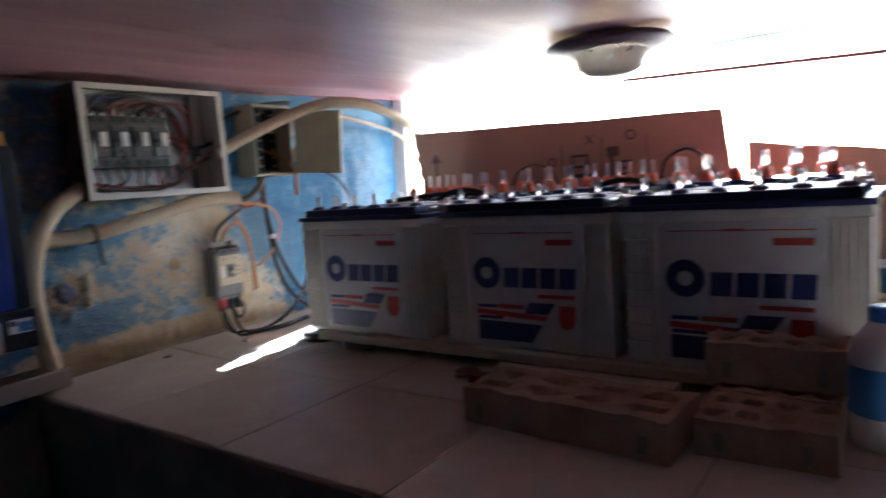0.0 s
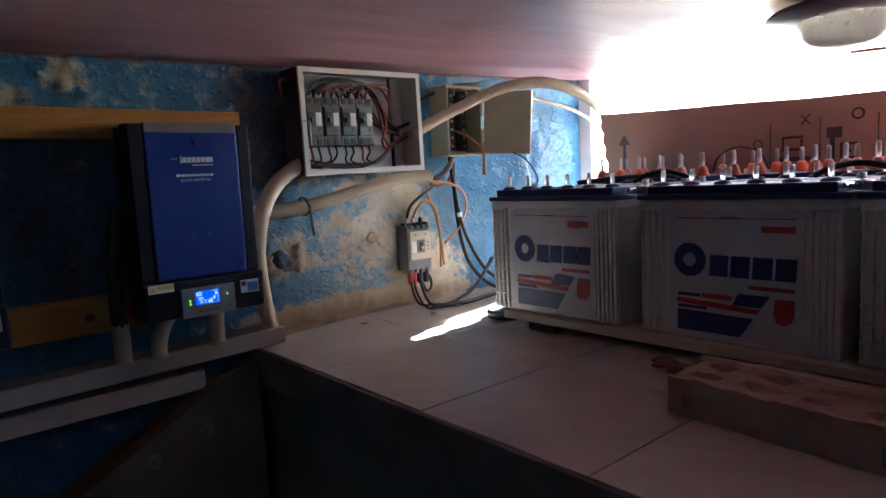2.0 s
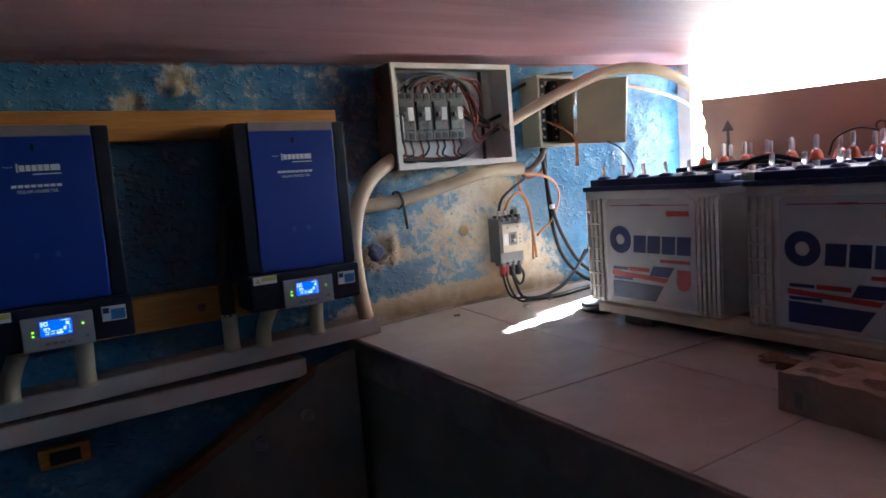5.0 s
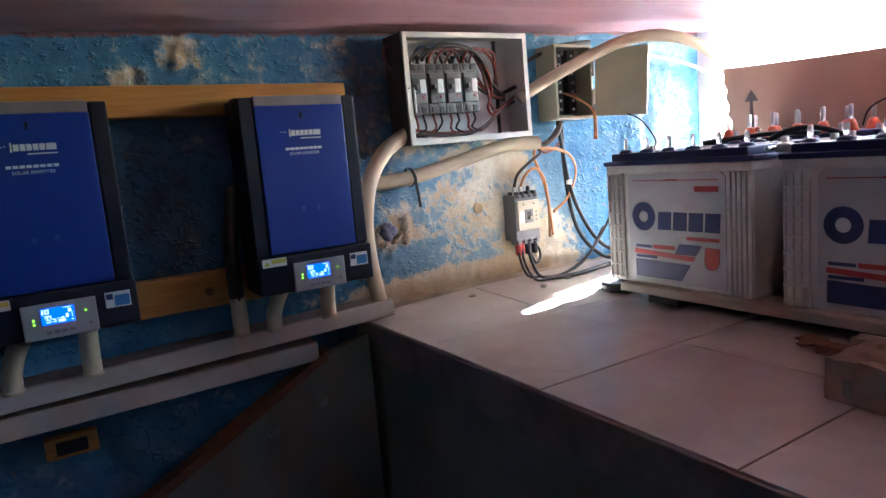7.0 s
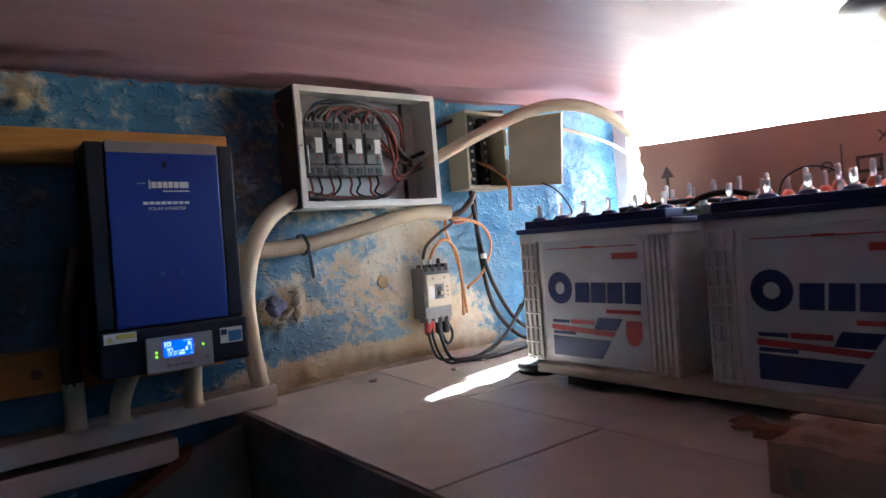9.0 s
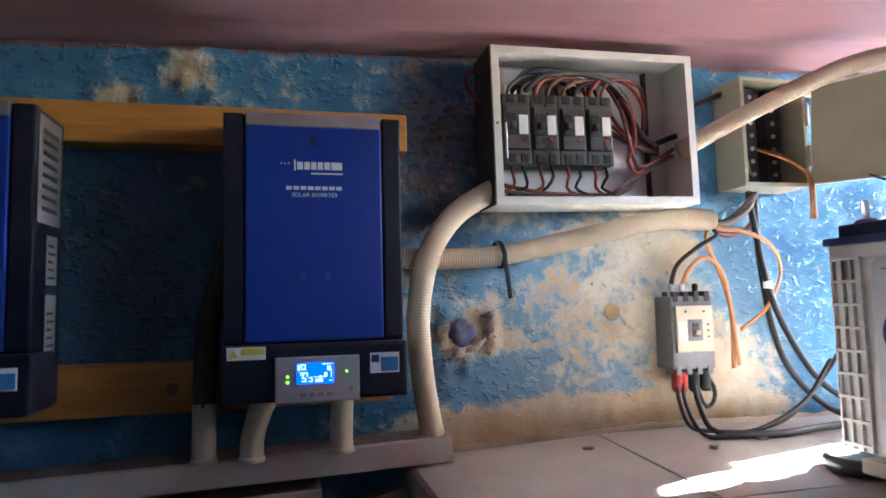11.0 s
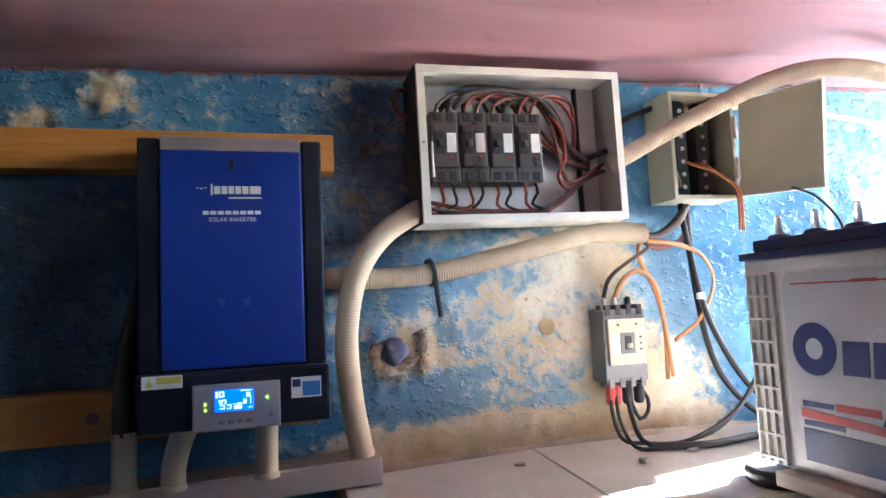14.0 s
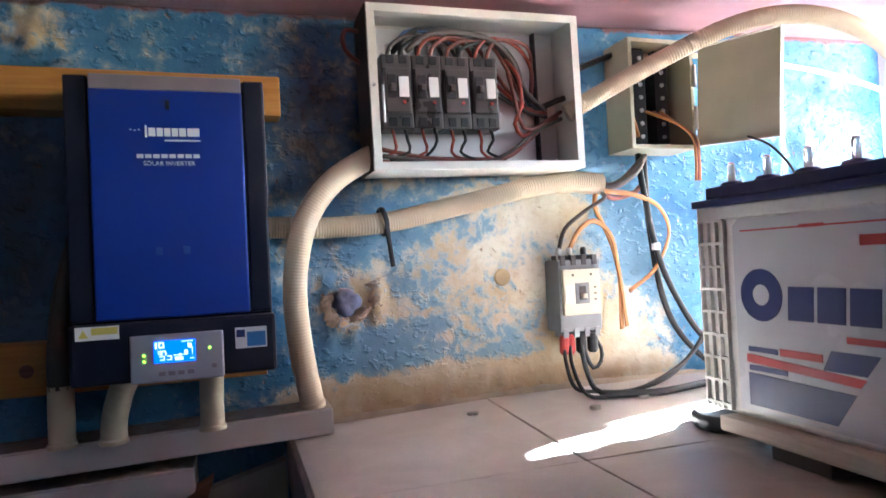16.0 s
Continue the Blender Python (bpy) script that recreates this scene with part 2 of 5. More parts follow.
def dome_glass():
    m, nt, b = nodes_of("smoky_translucent_glass")
    co = nt.nodes.new("ShaderNodeTexCoord").outputs["Object"]
    n = tex_noise(nt, co, 40.0, 4)
    nt.links.new(ramp(nt, n, (0.3, (0.55, 0.48, 0.38)), (0.7, (0.75, 0.70, 0.60))), b.inputs["Base Color"])
    b.inputs["Roughness"].default_value, b.inputs["Transmission Weight"].default_value, b.inputs["IOR"].default_value = 0.25, 0.7, 1.25
    bump(nt, b, n, 0.2, 0.003)
    return m


def cardboard():
    m, nt, b = nodes_of("brown_corrugated_cardboard")
    p = position(nt)
    mp = nt.nodes.new("ShaderNodeMapping")
    mp.inputs["Scale"].default_value = (1.0, 1.0, 0.04)
    nt.links.new(p, mp.inputs[0])
    flute, blot, fine = tex_noise(nt, mp.outputs[0], 160.0, 2), tex_noise(nt, p, 4.0, 5), tex_noise(nt, p, 120.0, 4)
    col = mix(nt, blot, (0.27, 0.165, 0.115), (0.35, 0.225, 0.155))
    col = mix(nt, calc(nt, "MULTIPLY", flute, 0.2), col, (0.21, 0.12, 0.08))
    nt.links.new(col, b.inputs["Base Color"])
    b.inputs["Roughness"].default_value = 0.8
    bump(nt, b, calc(nt, "ADD", flute, calc(nt, "MULTIPLY", fine, 0.3)), 0.2, 0.002)
    return m


def brick_clay():
    m, nt, b = nodes_of("pale_concrete_block")
    p = position(nt)
    n1, n2 = tex_noise(nt, p, 14.0, 6, 0.65), tex_noise(nt, p, 160.0, 5, 0.7)
    col = mix(nt, ramp(nt, n1, (0.35, (0, 0, 0)), (0.65, (1, 1, 1))), (0.36, 0.235, 0.175), (0.50, 0.36, 0.27))
    col = mix(nt, calc(nt, "MULTIPLY", n2, 0.45), col, (0.2, 0.12, 0.085))
    nt.links.new(col, b.inputs["Base Color"])
    b.inputs["Roughness"].default_value = 0.92
    bump(nt, b, calc(nt, "ADD", n1, n2), 0.7, 0.004)
    return m


WALL, TILE, CEIL, CASE, CARD, CLAY, CLEAR = peeling_wall(), tile_stone(), painted_ceiling(), battery_case(), cardboard(), brick_clay(), clear_plastic()
BLUEWALL = dull("dull_blue_distemper", (0.07, 0.20, 0.36), 0.6, vary=0.4, scale=10, relief=0.4)
CONCRETE = dull("grey_concrete", (0.36, 0.34, 0.31), 0.85, vary=0.3, scale=12, relief=0.5)
DARKSIDE = dull("dark_olive_painted_plaster", (0.22, 0.205, 0.17), 0.7, vary=0.4, scale=9, relief=0.4)
OCHREPLUG = dull("ochre_filler", (0.46, 0.34, 0.18), 0.9, vary=0.3, scale=30, relief=0.6)
MORTAR = dull("tan_mortar", (0.44, 0.36, 0.27), 0.92, vary=0.4, scale=24, relief=0.8)
NOSING = dull("grimy_brown_slab_edge", (0.24, 0.18, 0.15), 0.75, vary=0.45, scale=22, relief=0.5)
NAVY = dull("matt_navy_steel", (0.006, 0.007, 0.018), 0.5, vary=0.3, scale=25, relief=0.1, dust=0.1, spec=0.3)
BLUE = dull("satin_royal_blue_enamel", (0.007, 0.030, 0.23), 0.36, vary=0.12, scale=10, relief=0.04)
GREYTOP = dull("greyish_mauve_steel", (0.20, 0.17, 0.19), 0.5, vary=0.2, scale=25, relief=0.1, dust=0.5)
PANELGREY = dull("silver_grey_plastic", (0.30, 0.29, 0.32), 0.4, vary=0.15, scale=25, relief=0.08)
WHITE = dull("offwhite_print", (0.72, 0.70, 0.68), 0.5, vary=0.12, scale=30, relief=0.0)
YELLOW = dull("yellow_label_ink", (0.60, 0.50, 0.10), 0.5, vary=0.2, scale=30, relief=0.0)
PALEBLUE = dull("blue_label_ink", (0.05, 0.20, 0.48), 0.5, vary=0.2, scale=30, relief=0.0)
REDINK = dull("red_label_ink", (0.40, 0.04, 0.035), 0.45, vary=0.25, scale=25, relief=0.0)
BLUEINK = dull("navy_label_ink", (0.018, 0.026, 0.12), 0.4, vary=0.3, scale=25, relief=0.0)
LABEL = dull("glossy_label_film", (0.50, 0.50, 0.515), 0.22, vary=0.1, scale=12, relief=0.03)
DARKINK = dull("dark_print_on_card", (0.07, 0.05, 0.05), 0.75, vary=0.3, scale=25, relief=0.0)
LIDBLUE = dull("navy_polypropylene", (0.016, 0.022, 0.10), 0.45, vary=0.3, scale=25, relief=0.1, dust=0.08, spec=0.35)
PLUGBLUE = dull("midblue_polypropylene", (0.03, 0.08, 0.28), 0.4, vary=0.3, scale=25, relief=0.1, dust=0.2)
ORANGE = dull("orange_red_vent_plastic", (0.62, 0.10, 0.03), 0.42, vary=0.25, scale=30, relief=0.1, dust=0.2)
REDFLOAT = dull("red_float", (0.55, 0.05, 0.03), 0.5, vary=0.1, scale=30, relief=0.0)
BLACK = dull("black_cable_rubber", (0.024, 0.025, 0.028), 0.42, vary=0.4, scale=30, relief=0.2, dust=0.06, spec=0.25)
BROWNWIRE = dull("brown_red_wire", (0.17, 0.042, 0.03), 0.45, vary=0.35, scale=30, relief=0.1, dust=0.3)
REDWIRE = dull("red_wire", (0.27, 0.04, 0.022), 0.42, vary=0.25, scale=30, relief=0.1)
BLUEWIRE = dull("blue_wire", (0.06, 0.12, 0.30), 0.45, vary=0.3, scale=30, relief=0.1)
GREYWIRE = dull("grey_wire", (0.065, 0.048, 0.044), 0.5, vary=0.3, scale=30, relief=0.1, dust=0.2)
OCHRE = dull("orange_flat_cable", (0.42, 0.17, 0.045), 0.5, vary=0.3, scale=30, relief=0.15, dust=0.25)
COPPER = dull("tinned_lug", (0.62, 0.60, 0.56), 0.3, metal=0.9, vary=0.2, scale=30, relief=0.1)
CREAMPIPE = dull("cream_flexible_conduit", (0.56, 0.45, 0.31), 0.45, vary=0.22, scale=14, relief=0.08, dust=0.3)
DUCT = dull("dusty_white_pvc_duct", (0.60, 0.55, 0.52), 0.45, vary=0.2, scale=12, relief=0.08, dust=1.1, dust_colour=(0.26, 0.17, 0.11))
SHEET = dull("offwhite_powder_coat", (0.70, 0.67, 0.61), 0.42, vary=0.15, scale=12, relief=0.08, dust=0.25)
SHEETIN = dull("white_back_plate", (0.76, 0.74, 0.76), 0.45, vary=0.15, scale=14, relief=0.08)
OLIVE = dull("greenish_cream_enamel", (0.40, 0.37, 0.26), 0.42, vary=0.2, scale=12, relief=0.1, dust=0.25)
CHARCOAL = dull("charcoal_breaker_plastic", (0.045, 0.036, 0.037), 0.33, vary=0.25, scale=30, relief=0.1, dust=0.14, spec=0.6)
MIDGREY = dull("grey_breaker_plastic", (0.20, 0.20, 0.21), 0.5, vary=0.2, scale=30, relief=0.12, dust=0.2)
CREAM = dull("cream_breaker_plastic", (0.56, 0.49, 0.36), 0.45, vary=0.15, scale=30, relief=0.1)
STEEL = dull("dull_steel", (0.42, 0.41, 0.40), 0.4, metal=0.8, vary=0.3, scale=30, relief=0.15)
DARKBROWN = dull("dull_dark_brown", (0.07, 0.048, 0.042), 0.7, vary=0.5, scale=20, relief=0.3)
TAPE = dull("dark_brown_tape", (0.06, 0.035, 0.028), 0.6, vary=0.4, scale=30, relief=0.3, dust=0.2)
LABELGREY = dull("pale_grey_label", (0.34, 0.33, 0.33), 0.5, vary=0.2, scale=30, relief=0.0)
PINKFILM = dull("pink_plastic_film", (0.55, 0.16, 0.30), 0.35, vary=0.3, scale=40, relief=0.3)
PINE = wood("varnished_yellow_pine", (0.44, 0.18, 0.03), (0.55, 0.26, 0.055))
REDWOOD = wood("dark_red_brown_timber", (0.16, 0.065, 0.035), (0.26, 0.115, 0.06))
PALEPLANK = wood("pale_weathered_plank", (0.44, 0.37, 0.28), (0.56, 0.48, 0.38), along=1)
LAMPBASE = dull("brown_lamp_flange", (0.24, 0.17, 0.15), 0.5, vary=0.3, scale=20, relief=0.15)
FROST = dome_glass()
FRAMEWHITE = dull("white_window_paint", (0.78, 0.77, 0.74), 0.5, vary=0.15, scale=16, relief=0.15)
BOTTLE = dull("cloudy_white_plastic", (0.66, 0.66, 0.68), 0.35, vary=0.15, scale=16, relief=0.08)
CAPBLUE = dull("bright_blue_cap", (0.03, 0.13, 0.50), 0.4, vary=0.15, scale=16, relief=0.08)
GREENLABEL = dull("yellow_green_label", (0.50, 0.58, 0.06), 0.45, vary=0.15, scale=16, relief=0.0)
EARTH = dull("pale_dry_ground", (0.29, 0.25, 0.20), 0.95, vary=0.35, scale=0.8, relief=0.3)
LCD, LCDINK, LED = glow("lit_blue_display", (0.006, 0.10, 1.0), 0.03), glow("lit_display_symbols", (0.5, 0.72, 1.0), 0.03), glow("green_led", (0.35, 1.0, 0.05), 0.04)


# ---- builders ----
def thing(name, label, category, at=(0, 0, 0), group="", kind=""):
    ob = new(name)
    ob.empty_display_size = 0.05
    ob.location = at
    return tagged(ob, label, category, group, kind)


def link(name, bm, material, parent=None, label="", smooth=False):
    me = bpy.data.meshes.new(name)
    bmesh.ops.recalc_face_normals(bm, faces=bm.faces)
    bm.to_mesh(me)
    bm.free()
    me.materials.append(material)
    if smooth:
        me.polygons.foreach_set("use_smooth", [True] * len(me.polygons))
    ob = new(name, me)
    if parent:
        ob.parent = parent
    if label:
        ob["label"] = label
    return ob


def part(name, bm, material, parent, label="", smooth=False):
    return link(name, bm, material, parent, label, smooth)


def add_box(bm, x0, x1, y0, y1, z0, z1, bevel=0.0, segs=2):
    r = bmesh.ops.create_cube(bm, size=1.0)
    vs = r["verts"]
    for v in vs:
        v.co = Vector((x0 + (v.co.x + 0.5) * (x1 - x0), y0 + (v.co.y + 0.5) * (y1 - y0), z0 + (v.co.z + 0.5) * (z1 - z0)))
    if bevel:
        es = list({e for v in vs for e in v.link_edges})
        bmesh.ops.bevel(bm, geom=es, offset=bevel, segments=segs, affect="EDGES", profile=0.6)
    return bm


def box(x0, x1, y0, y1, z0, z1, bevel=0.002, segs=2):
    return add_box(bmesh.new(), x0, x1, y0, y1, z0, z1, bevel, segs)


def lathe(profile, sides=20, centre=(0, 0, 0), axis="z", bm=None):
    """Turns (radius, height) pairs round an axis."""
    bm = bm or bmesh.new()
    rings = []
    for r, h in profile:
        ring = []
        for k in range(sides):
            a = 2 * math.pi * k / sides
            c, s = r * math.cos(a), r * math.sin(a)
            co = (c, s, h) if axis == "z" else (h, c, s) if axis == "x" else (c, h, s)
            ring.append(bm.verts.new(Vector(co) + Vector(centre)))
        rings.append(ring)
    for a, b in zip(rings, rings[1:]):
        for k in range(sides):
            bm.faces.new((a[k], a[(k + 1) % sides], b[(k + 1) % sides], b[k]))
    for ring in (rings[0], rings[-1]):
        bm.faces.new(ring)
    return bm


def smooth_line(pts, step):
    """A Catmull-Rom line through pts, cut at about every step metres."""
    pts = [Vector(p) for p in pts]
    ext = [2 * pts[0] - pts[1]] + pts + [2 * pts[-1] - pts[-2]]
    out = []
    for i in range(1, len(ext) - 2):
        a, b, c, d = ext[i - 1:i + 3]
        n = max(2, int((c - b).length / step))
        for k in range(n):
            t = k / n
            out.append(0.5 * (2 * b + (c - a) * t + (2 * a - 5 * b + 4 * c - d) * t * t + (3 * b - a - 3 * c + d) * t ** 3))
    out.append(pts[-1])
    return out


def tube(pts, radius, sides=10, step=0.012, ribs=0.0, flat=1.0, bm=None):
    """A hose along pts. ribs: the depth of its rings; flat: width over thickness of a ribbon cable."""
    bm = bm or bmesh.new()
    line = smooth_line(pts, step)
    up, rings = Vector((0, 1, 0)), []
    for i, p in enumerate(line):
        d = (line[min(i + 1, len(line) - 1)] - line[max(i - 1, 0)]).normalized()
        u = (up - d * up.dot(d))
        u = u.normalized() if u.length > 1e-4 else d.orthogonal().normalized()
        up = u
        w = d.cross(u)
        r = radius - ribs * (0.5 - 0.5 * math.cos(math.pi * i / 2))
        rings.append([bm.verts.new(p + u * math.cos(a) * r / flat + w * math.sin(a) * r) for a in (2 * math.pi * k / sides for k in range(sides))])
    for a, b in zip(rings, rings[1:]):
        for k in range(sides):
            bm.faces.new((a[k], a[(k + 1) % sides], b[(k + 1) % sides], b[k]))
    bm.faces.new(rings[0])
    bm.faces.new(rings[-1])
    return bm


def prism(outline, y0, y1, bm=None):
    """An outline in x and z, pushed from y0 to y1."""
    bm = bm or bmesh.new()
    a = [bm.verts.new((x, y0, z)) for x, z in outline]
    b = [bm.verts.new((x, y1, z)) for x, z in outline]
    n = len(a)
    bm.faces.new(a)
    bm.faces.new(b)
    for k in range(n):
        bm.faces.new((a[k], a[(k + 1) % n], b[(k + 1) % n], b[k]))
    return bm


def slab_x(outline, x0, x1, bm=None):
    """An outline in y and z, pushed from x0 to x1."""
    bm = prism(outline, x0, x1, bm)
    for v in bm.verts:
        if not v.tag:
            v.co = Vector((v.co.y, v.co.x, v.co.z))
            v.tag = True
    return bm


def lettering(text, size, material, parent, at, turn, name="lettering"):
    cu = bpy.data.curves.new("text", "FONT")
    cu.body, cu.size, cu.align_x, cu.align_y, cu.extrude = text, size, "CENTER", "CENTER", 0.0003
    tmp = bpy.data.objects.new("text", cu)
    me = bpy.data.meshes.new_from_object(tmp)
    bpy.data.objects.remove(tmp)
    me.materials.append(material)
    ob = new(name, me)
    ob.parent = parent
    ob.matrix_local = pose(*at, *turn)
    return ob


# ---- the room ----
WY, FZ, EX = 2.08, 1.03, 2.50        # north wall, tiled platform, east wall


def ceiling_at(x):
    return 1.832 + 0.029 * x


def north_wall():
    bm = bmesh.new()
    x0, x1, z0, z1, st = -1.6, 2.62, 0.0, 2.0, 0.012
    nx, nz = int((x1 - x0) / st), int((z1 - z0) / st)
    lumps = ((0.46, 1.80, 0.055, 0.016), (0.50, 1.76, 0.035, 0.012), (0.37, 1.73, 0.04, 0.012), (0.30, 1.71, 0.03, 0.008), (0.985, 1.225, 0.035, 0.026), (1.02, 1.235, 0.025, 0.022), (1.058, 1.29, 0.022, 0.026), (1.062, 1.245, 0.018, 0.020), (0.96, 1.30, 0.025, 0.015),
             (0.955, 1.14, 0.03, 0.012), (0.86, 1.715, 0.02, 0.01), (1.31, 1.10, 0.06, 0.008))
    grid = []
    for j in range(nz + 1):
        row = []
        for i in range(nx + 1):
            x, z = x0 + (x1 - x0) * i / nx, z0 + (z1 - z0) * j / nz
            d = 0.005 * noise.noise((x * 3, z * 3, 1.0)) + 0.004 * noise.noise((x * 11, z * 11, 5.0)) + 0.0025 * noise.noise((x * 27, z * 27, 9.0))
            for cx, cz, r, h in lumps:
                q = ((x - cx) ** 2 + (z - cz) ** 2) / r ** 2
                if q < 4:
                    d += h * math.exp(-q) * (0.5 + 1.4 * noise.noise((x * 40, z * 40, 2.0)))
            row.append(bm.verts.new((x, WY - d + 0.018 * min(1.0, max(0.0, (x - 2.145) / 0.02)), z)))
        grid.append(row)
    for a, b in zip(grid, grid[1:]):
        for i in range(nx):
            bm.faces.new((a[i], a[i + 1], b[i + 1], b[i]))
    back = [bm.verts.new((x, WY + 0.2, z)) for x, z in ((x0, z0), (x1, z0), (x1, z1), (x0, z1))]
    bm.faces.new(back)
    bm.faces.new([r[0] for r in grid] + [back[3], back[0]])
    bm.faces.new([r[-1] for r in grid] + [back[2], back[1]])
    bm.faces.new(grid[0] + [back[1], back[0]])
    bm.faces.new(grid[-1] + [back[2], back[3]])
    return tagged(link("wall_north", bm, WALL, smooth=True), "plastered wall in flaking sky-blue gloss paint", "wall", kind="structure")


north_wall()
tagged(link("wall_west", box(-1.8, -1.6, -1.6, WY + 0.2, 0, 2.0, 0), BLUEWALL), "plain dull blue painted wall", "wall", kind="structure")
tagged(link("wall_south", box(-1.6, 2.65, -1.6, -1.4, 0, 2.0, 0), BLUEWALL), "plain dull blue painted wall", "wall", kind="structure")
east = bmesh.new()
add_box(east, EX, EX + 0.15, -1.4, WY + 0.1, 0, 1.16)
add_box(east, EX, EX + 0.15, -1.4, 0.08, 1.16, 2.0)
add_box(east, EX, EX + 0.15, 0.08, WY + 0.1, 1.903, 2.0)
tagged(link("wall_east", east, BLUEWALL), "blue wall under a wide bright window", "wall", kind="structure")
tagged(link("floor", box(-1.6, EX, -1.4, WY, -0.1, 0.0, 0), CONCRETE), "bare grey concrete floor in deep shade", "floor", kind="structure")
tagged(link("ground", box(2.65, 60, -40, 40, -0.4, -0.02, 0), EARTH), "pale dry ground outside the window", "ground", kind="structure")


def ceiling():
    bm = bmesh.new()
    n, m = 120, 150
    rows = []
    for j in range(m + 1):
        y = -1.6 + (WY + 0.15 + 1.6) * j / m
        row = []
        for i in range(n + 1):
            x = -1.7 + (EX + 0.15 + 1.7) * i / n
            sag = 0.016 * math.exp(-((y - 1.93 + 0.16 * (x - 1.4)) / 0.055) ** 2) * min(1, max(0, (x - 1.15) / 0.35)) + 0.010 * math.exp(-((y - 2.05) / 0.05) ** 2)
            row.append(bm.verts.new((x, y, ceiling_at(x) - sag + 0.005 * noise.noise((x * 1.6, y * 2.4, 4.0)) + 0.0015 * noise.noise((x * 6, y * 6, 2.0)))))
        rows.append(row)
    for a, b in zip(rows, rows[1:]):
        for i in range(n):
            bm.faces.new((a[i], a[i + 1], b[i + 1], b[i]))
    top = [bm.verts.new((x, y, 2.12)) for x, y in ((-1.7, -1.6), (EX + 0.15, -1.6), (EX + 0.15, WY + 0.15), (-1.7, WY + 0.15))]
    bm.faces.new(top)
    bm.faces.new([r[0] for r in rows] + [top[3], top[0]])
    bm.faces.new([r[-1] for r in rows] + [top[2], top[1]])
    bm.faces.new(rows[0] + [top[1], top[0]])
    bm.faces.new(rows[-1] + [top[2], top[3]])
    return tagged(link("ceiling", bm, CEIL, smooth=True), "low ceiling in satin mauve-pink paint", "ceiling", kind="structure")


ceiling()
# Unseen slab, added to keep direct sun off the window's upper part.
tagged(link("sunshade_slab", box(2.66, 3.22, -1.6, 2.6, 2.085, 2.16), CONCRETE), "unseen concrete slab added outside to cut off high sun", "sunshade", kind="structure")

# window: painted frame and a grille of thin bars
window = tagged(new("window_1"), "wide open window with white frame and thin grille bars", "window", kind="structure")
part("window_frame", box(EX + 0.02, EX + 0.08, 2.035, WY + 0.03, 1.192, 1.90), FRAMEWHITE, window)
part("window_frame", box(EX + 0.02, EX + 0.08, 0.084, 0.12, 1.192, 1.90), FRAMEWHITE, window)
part("window_sill", box(EX - 0.02, EX + 0.16, 0.084, WY - 0.004, 1.162, 1.19), FRAMEWHITE, window)
for z in (1.27, 1.465, 1.66):
    part("grille_bar", lathe([(0.003, 0.12), (0.003, 2.035)], 8, (EX + 0.05, 0, z), "y"), FRAMEWHITE, window)

# platform: slab, dark riser, tiles
platform = tagged(link("platform_slab", box(0.872, EX, -1.4, WY + 0.04, 0.925, 1.0262, 0.003), NOSING), "raised slab with grimy brown edge, tiled on top", "platform", kind="structure")
tagged(link("platform_riser", box(0.90, 0.98, -1.4, WY - 0.006, 0.0, 0.925, 0), DARKSIDE), "dark olive painted side under the slab", "wall", kind="structure")


def rise(x, y):
    """How far the last row of tiles climbs towards the wall."""
    return 0.019 * min(1.0, max(0.0, (x - 0.9) / 0.42)) * min(1.0, max(0.0, (y - 1.665) / 0.405))


def mortar_fillet():
    bm = bmesh.new()
    rows = []
    for i in range(80):
        x = 0.90 + (EX - 0.90) * i / 79
        w = 0.012 + 0.006 * noise.noise((x * 7, 0, 3.0)) + 0.005 * noise.noise((x * 23, 0, 8.0))
        h = 0.008 + rise(x, WY) + 0.005 * noise.noise((x * 6, 2.0, 3.0)) + 0.004 * noise.noise((x * 25, 4.0, 8.0))
        rows.append([bm.verts.new(c) for c in ((x, WY - w, FZ + 0.001), (x, WY - w * 0.72, FZ + h * 0.45), (x, WY - w * 0.3, FZ + h), (x, WY + 0.01, FZ + h * 1.25), (x, WY + 0.01, FZ + 0.001))])
    for a, b in zip(rows, rows[1:]):
        for k in range(5):
            bm.faces.new((a[k], a[(k + 1) % 5], b[(k + 1) % 5], b[k]))
    bm.faces.new(rows[0])
    bm.faces.new(rows[-1])
    return tagged(link("trim", bm, MORTAR, smooth=True), "crumbling tan mortar fillet between wall and tiles", "trim", kind="structure")


mortar_fillet()


# ---- trunking, boards and the dark side below ----
def trunking(name, x0, x1, z0, z1, fall, label):
    t = thing(name, label, "cable trunking", (x0, WY - 0.1, z0), group="wall trunking")
    part("duct", box(0, x1 - x0, 0.004, 0.095, 0, z1 - z0, 0.003), DUCT, t)
    part("cover", box(0, x1 - x0 - 0.002, 0.0, 0.0035, 0.003, z1 - z0 - 0.003, 0.001), DUCT, t)
    t.rotation_euler = (0, -math.atan(fall), 0)
    t.location.z -= fall * (x1 - x0)
    return t


trunking("upper_trunking", -1.3, 0.953, 1.037, 1.086, 0.028, "dusty white PVC cable trunking under the inverters")
trunking("lower_trunking", -1.3, 0.711, 0.958, 1.010, 0.014, "dusty white PVC cable trunking, lower shorter run")

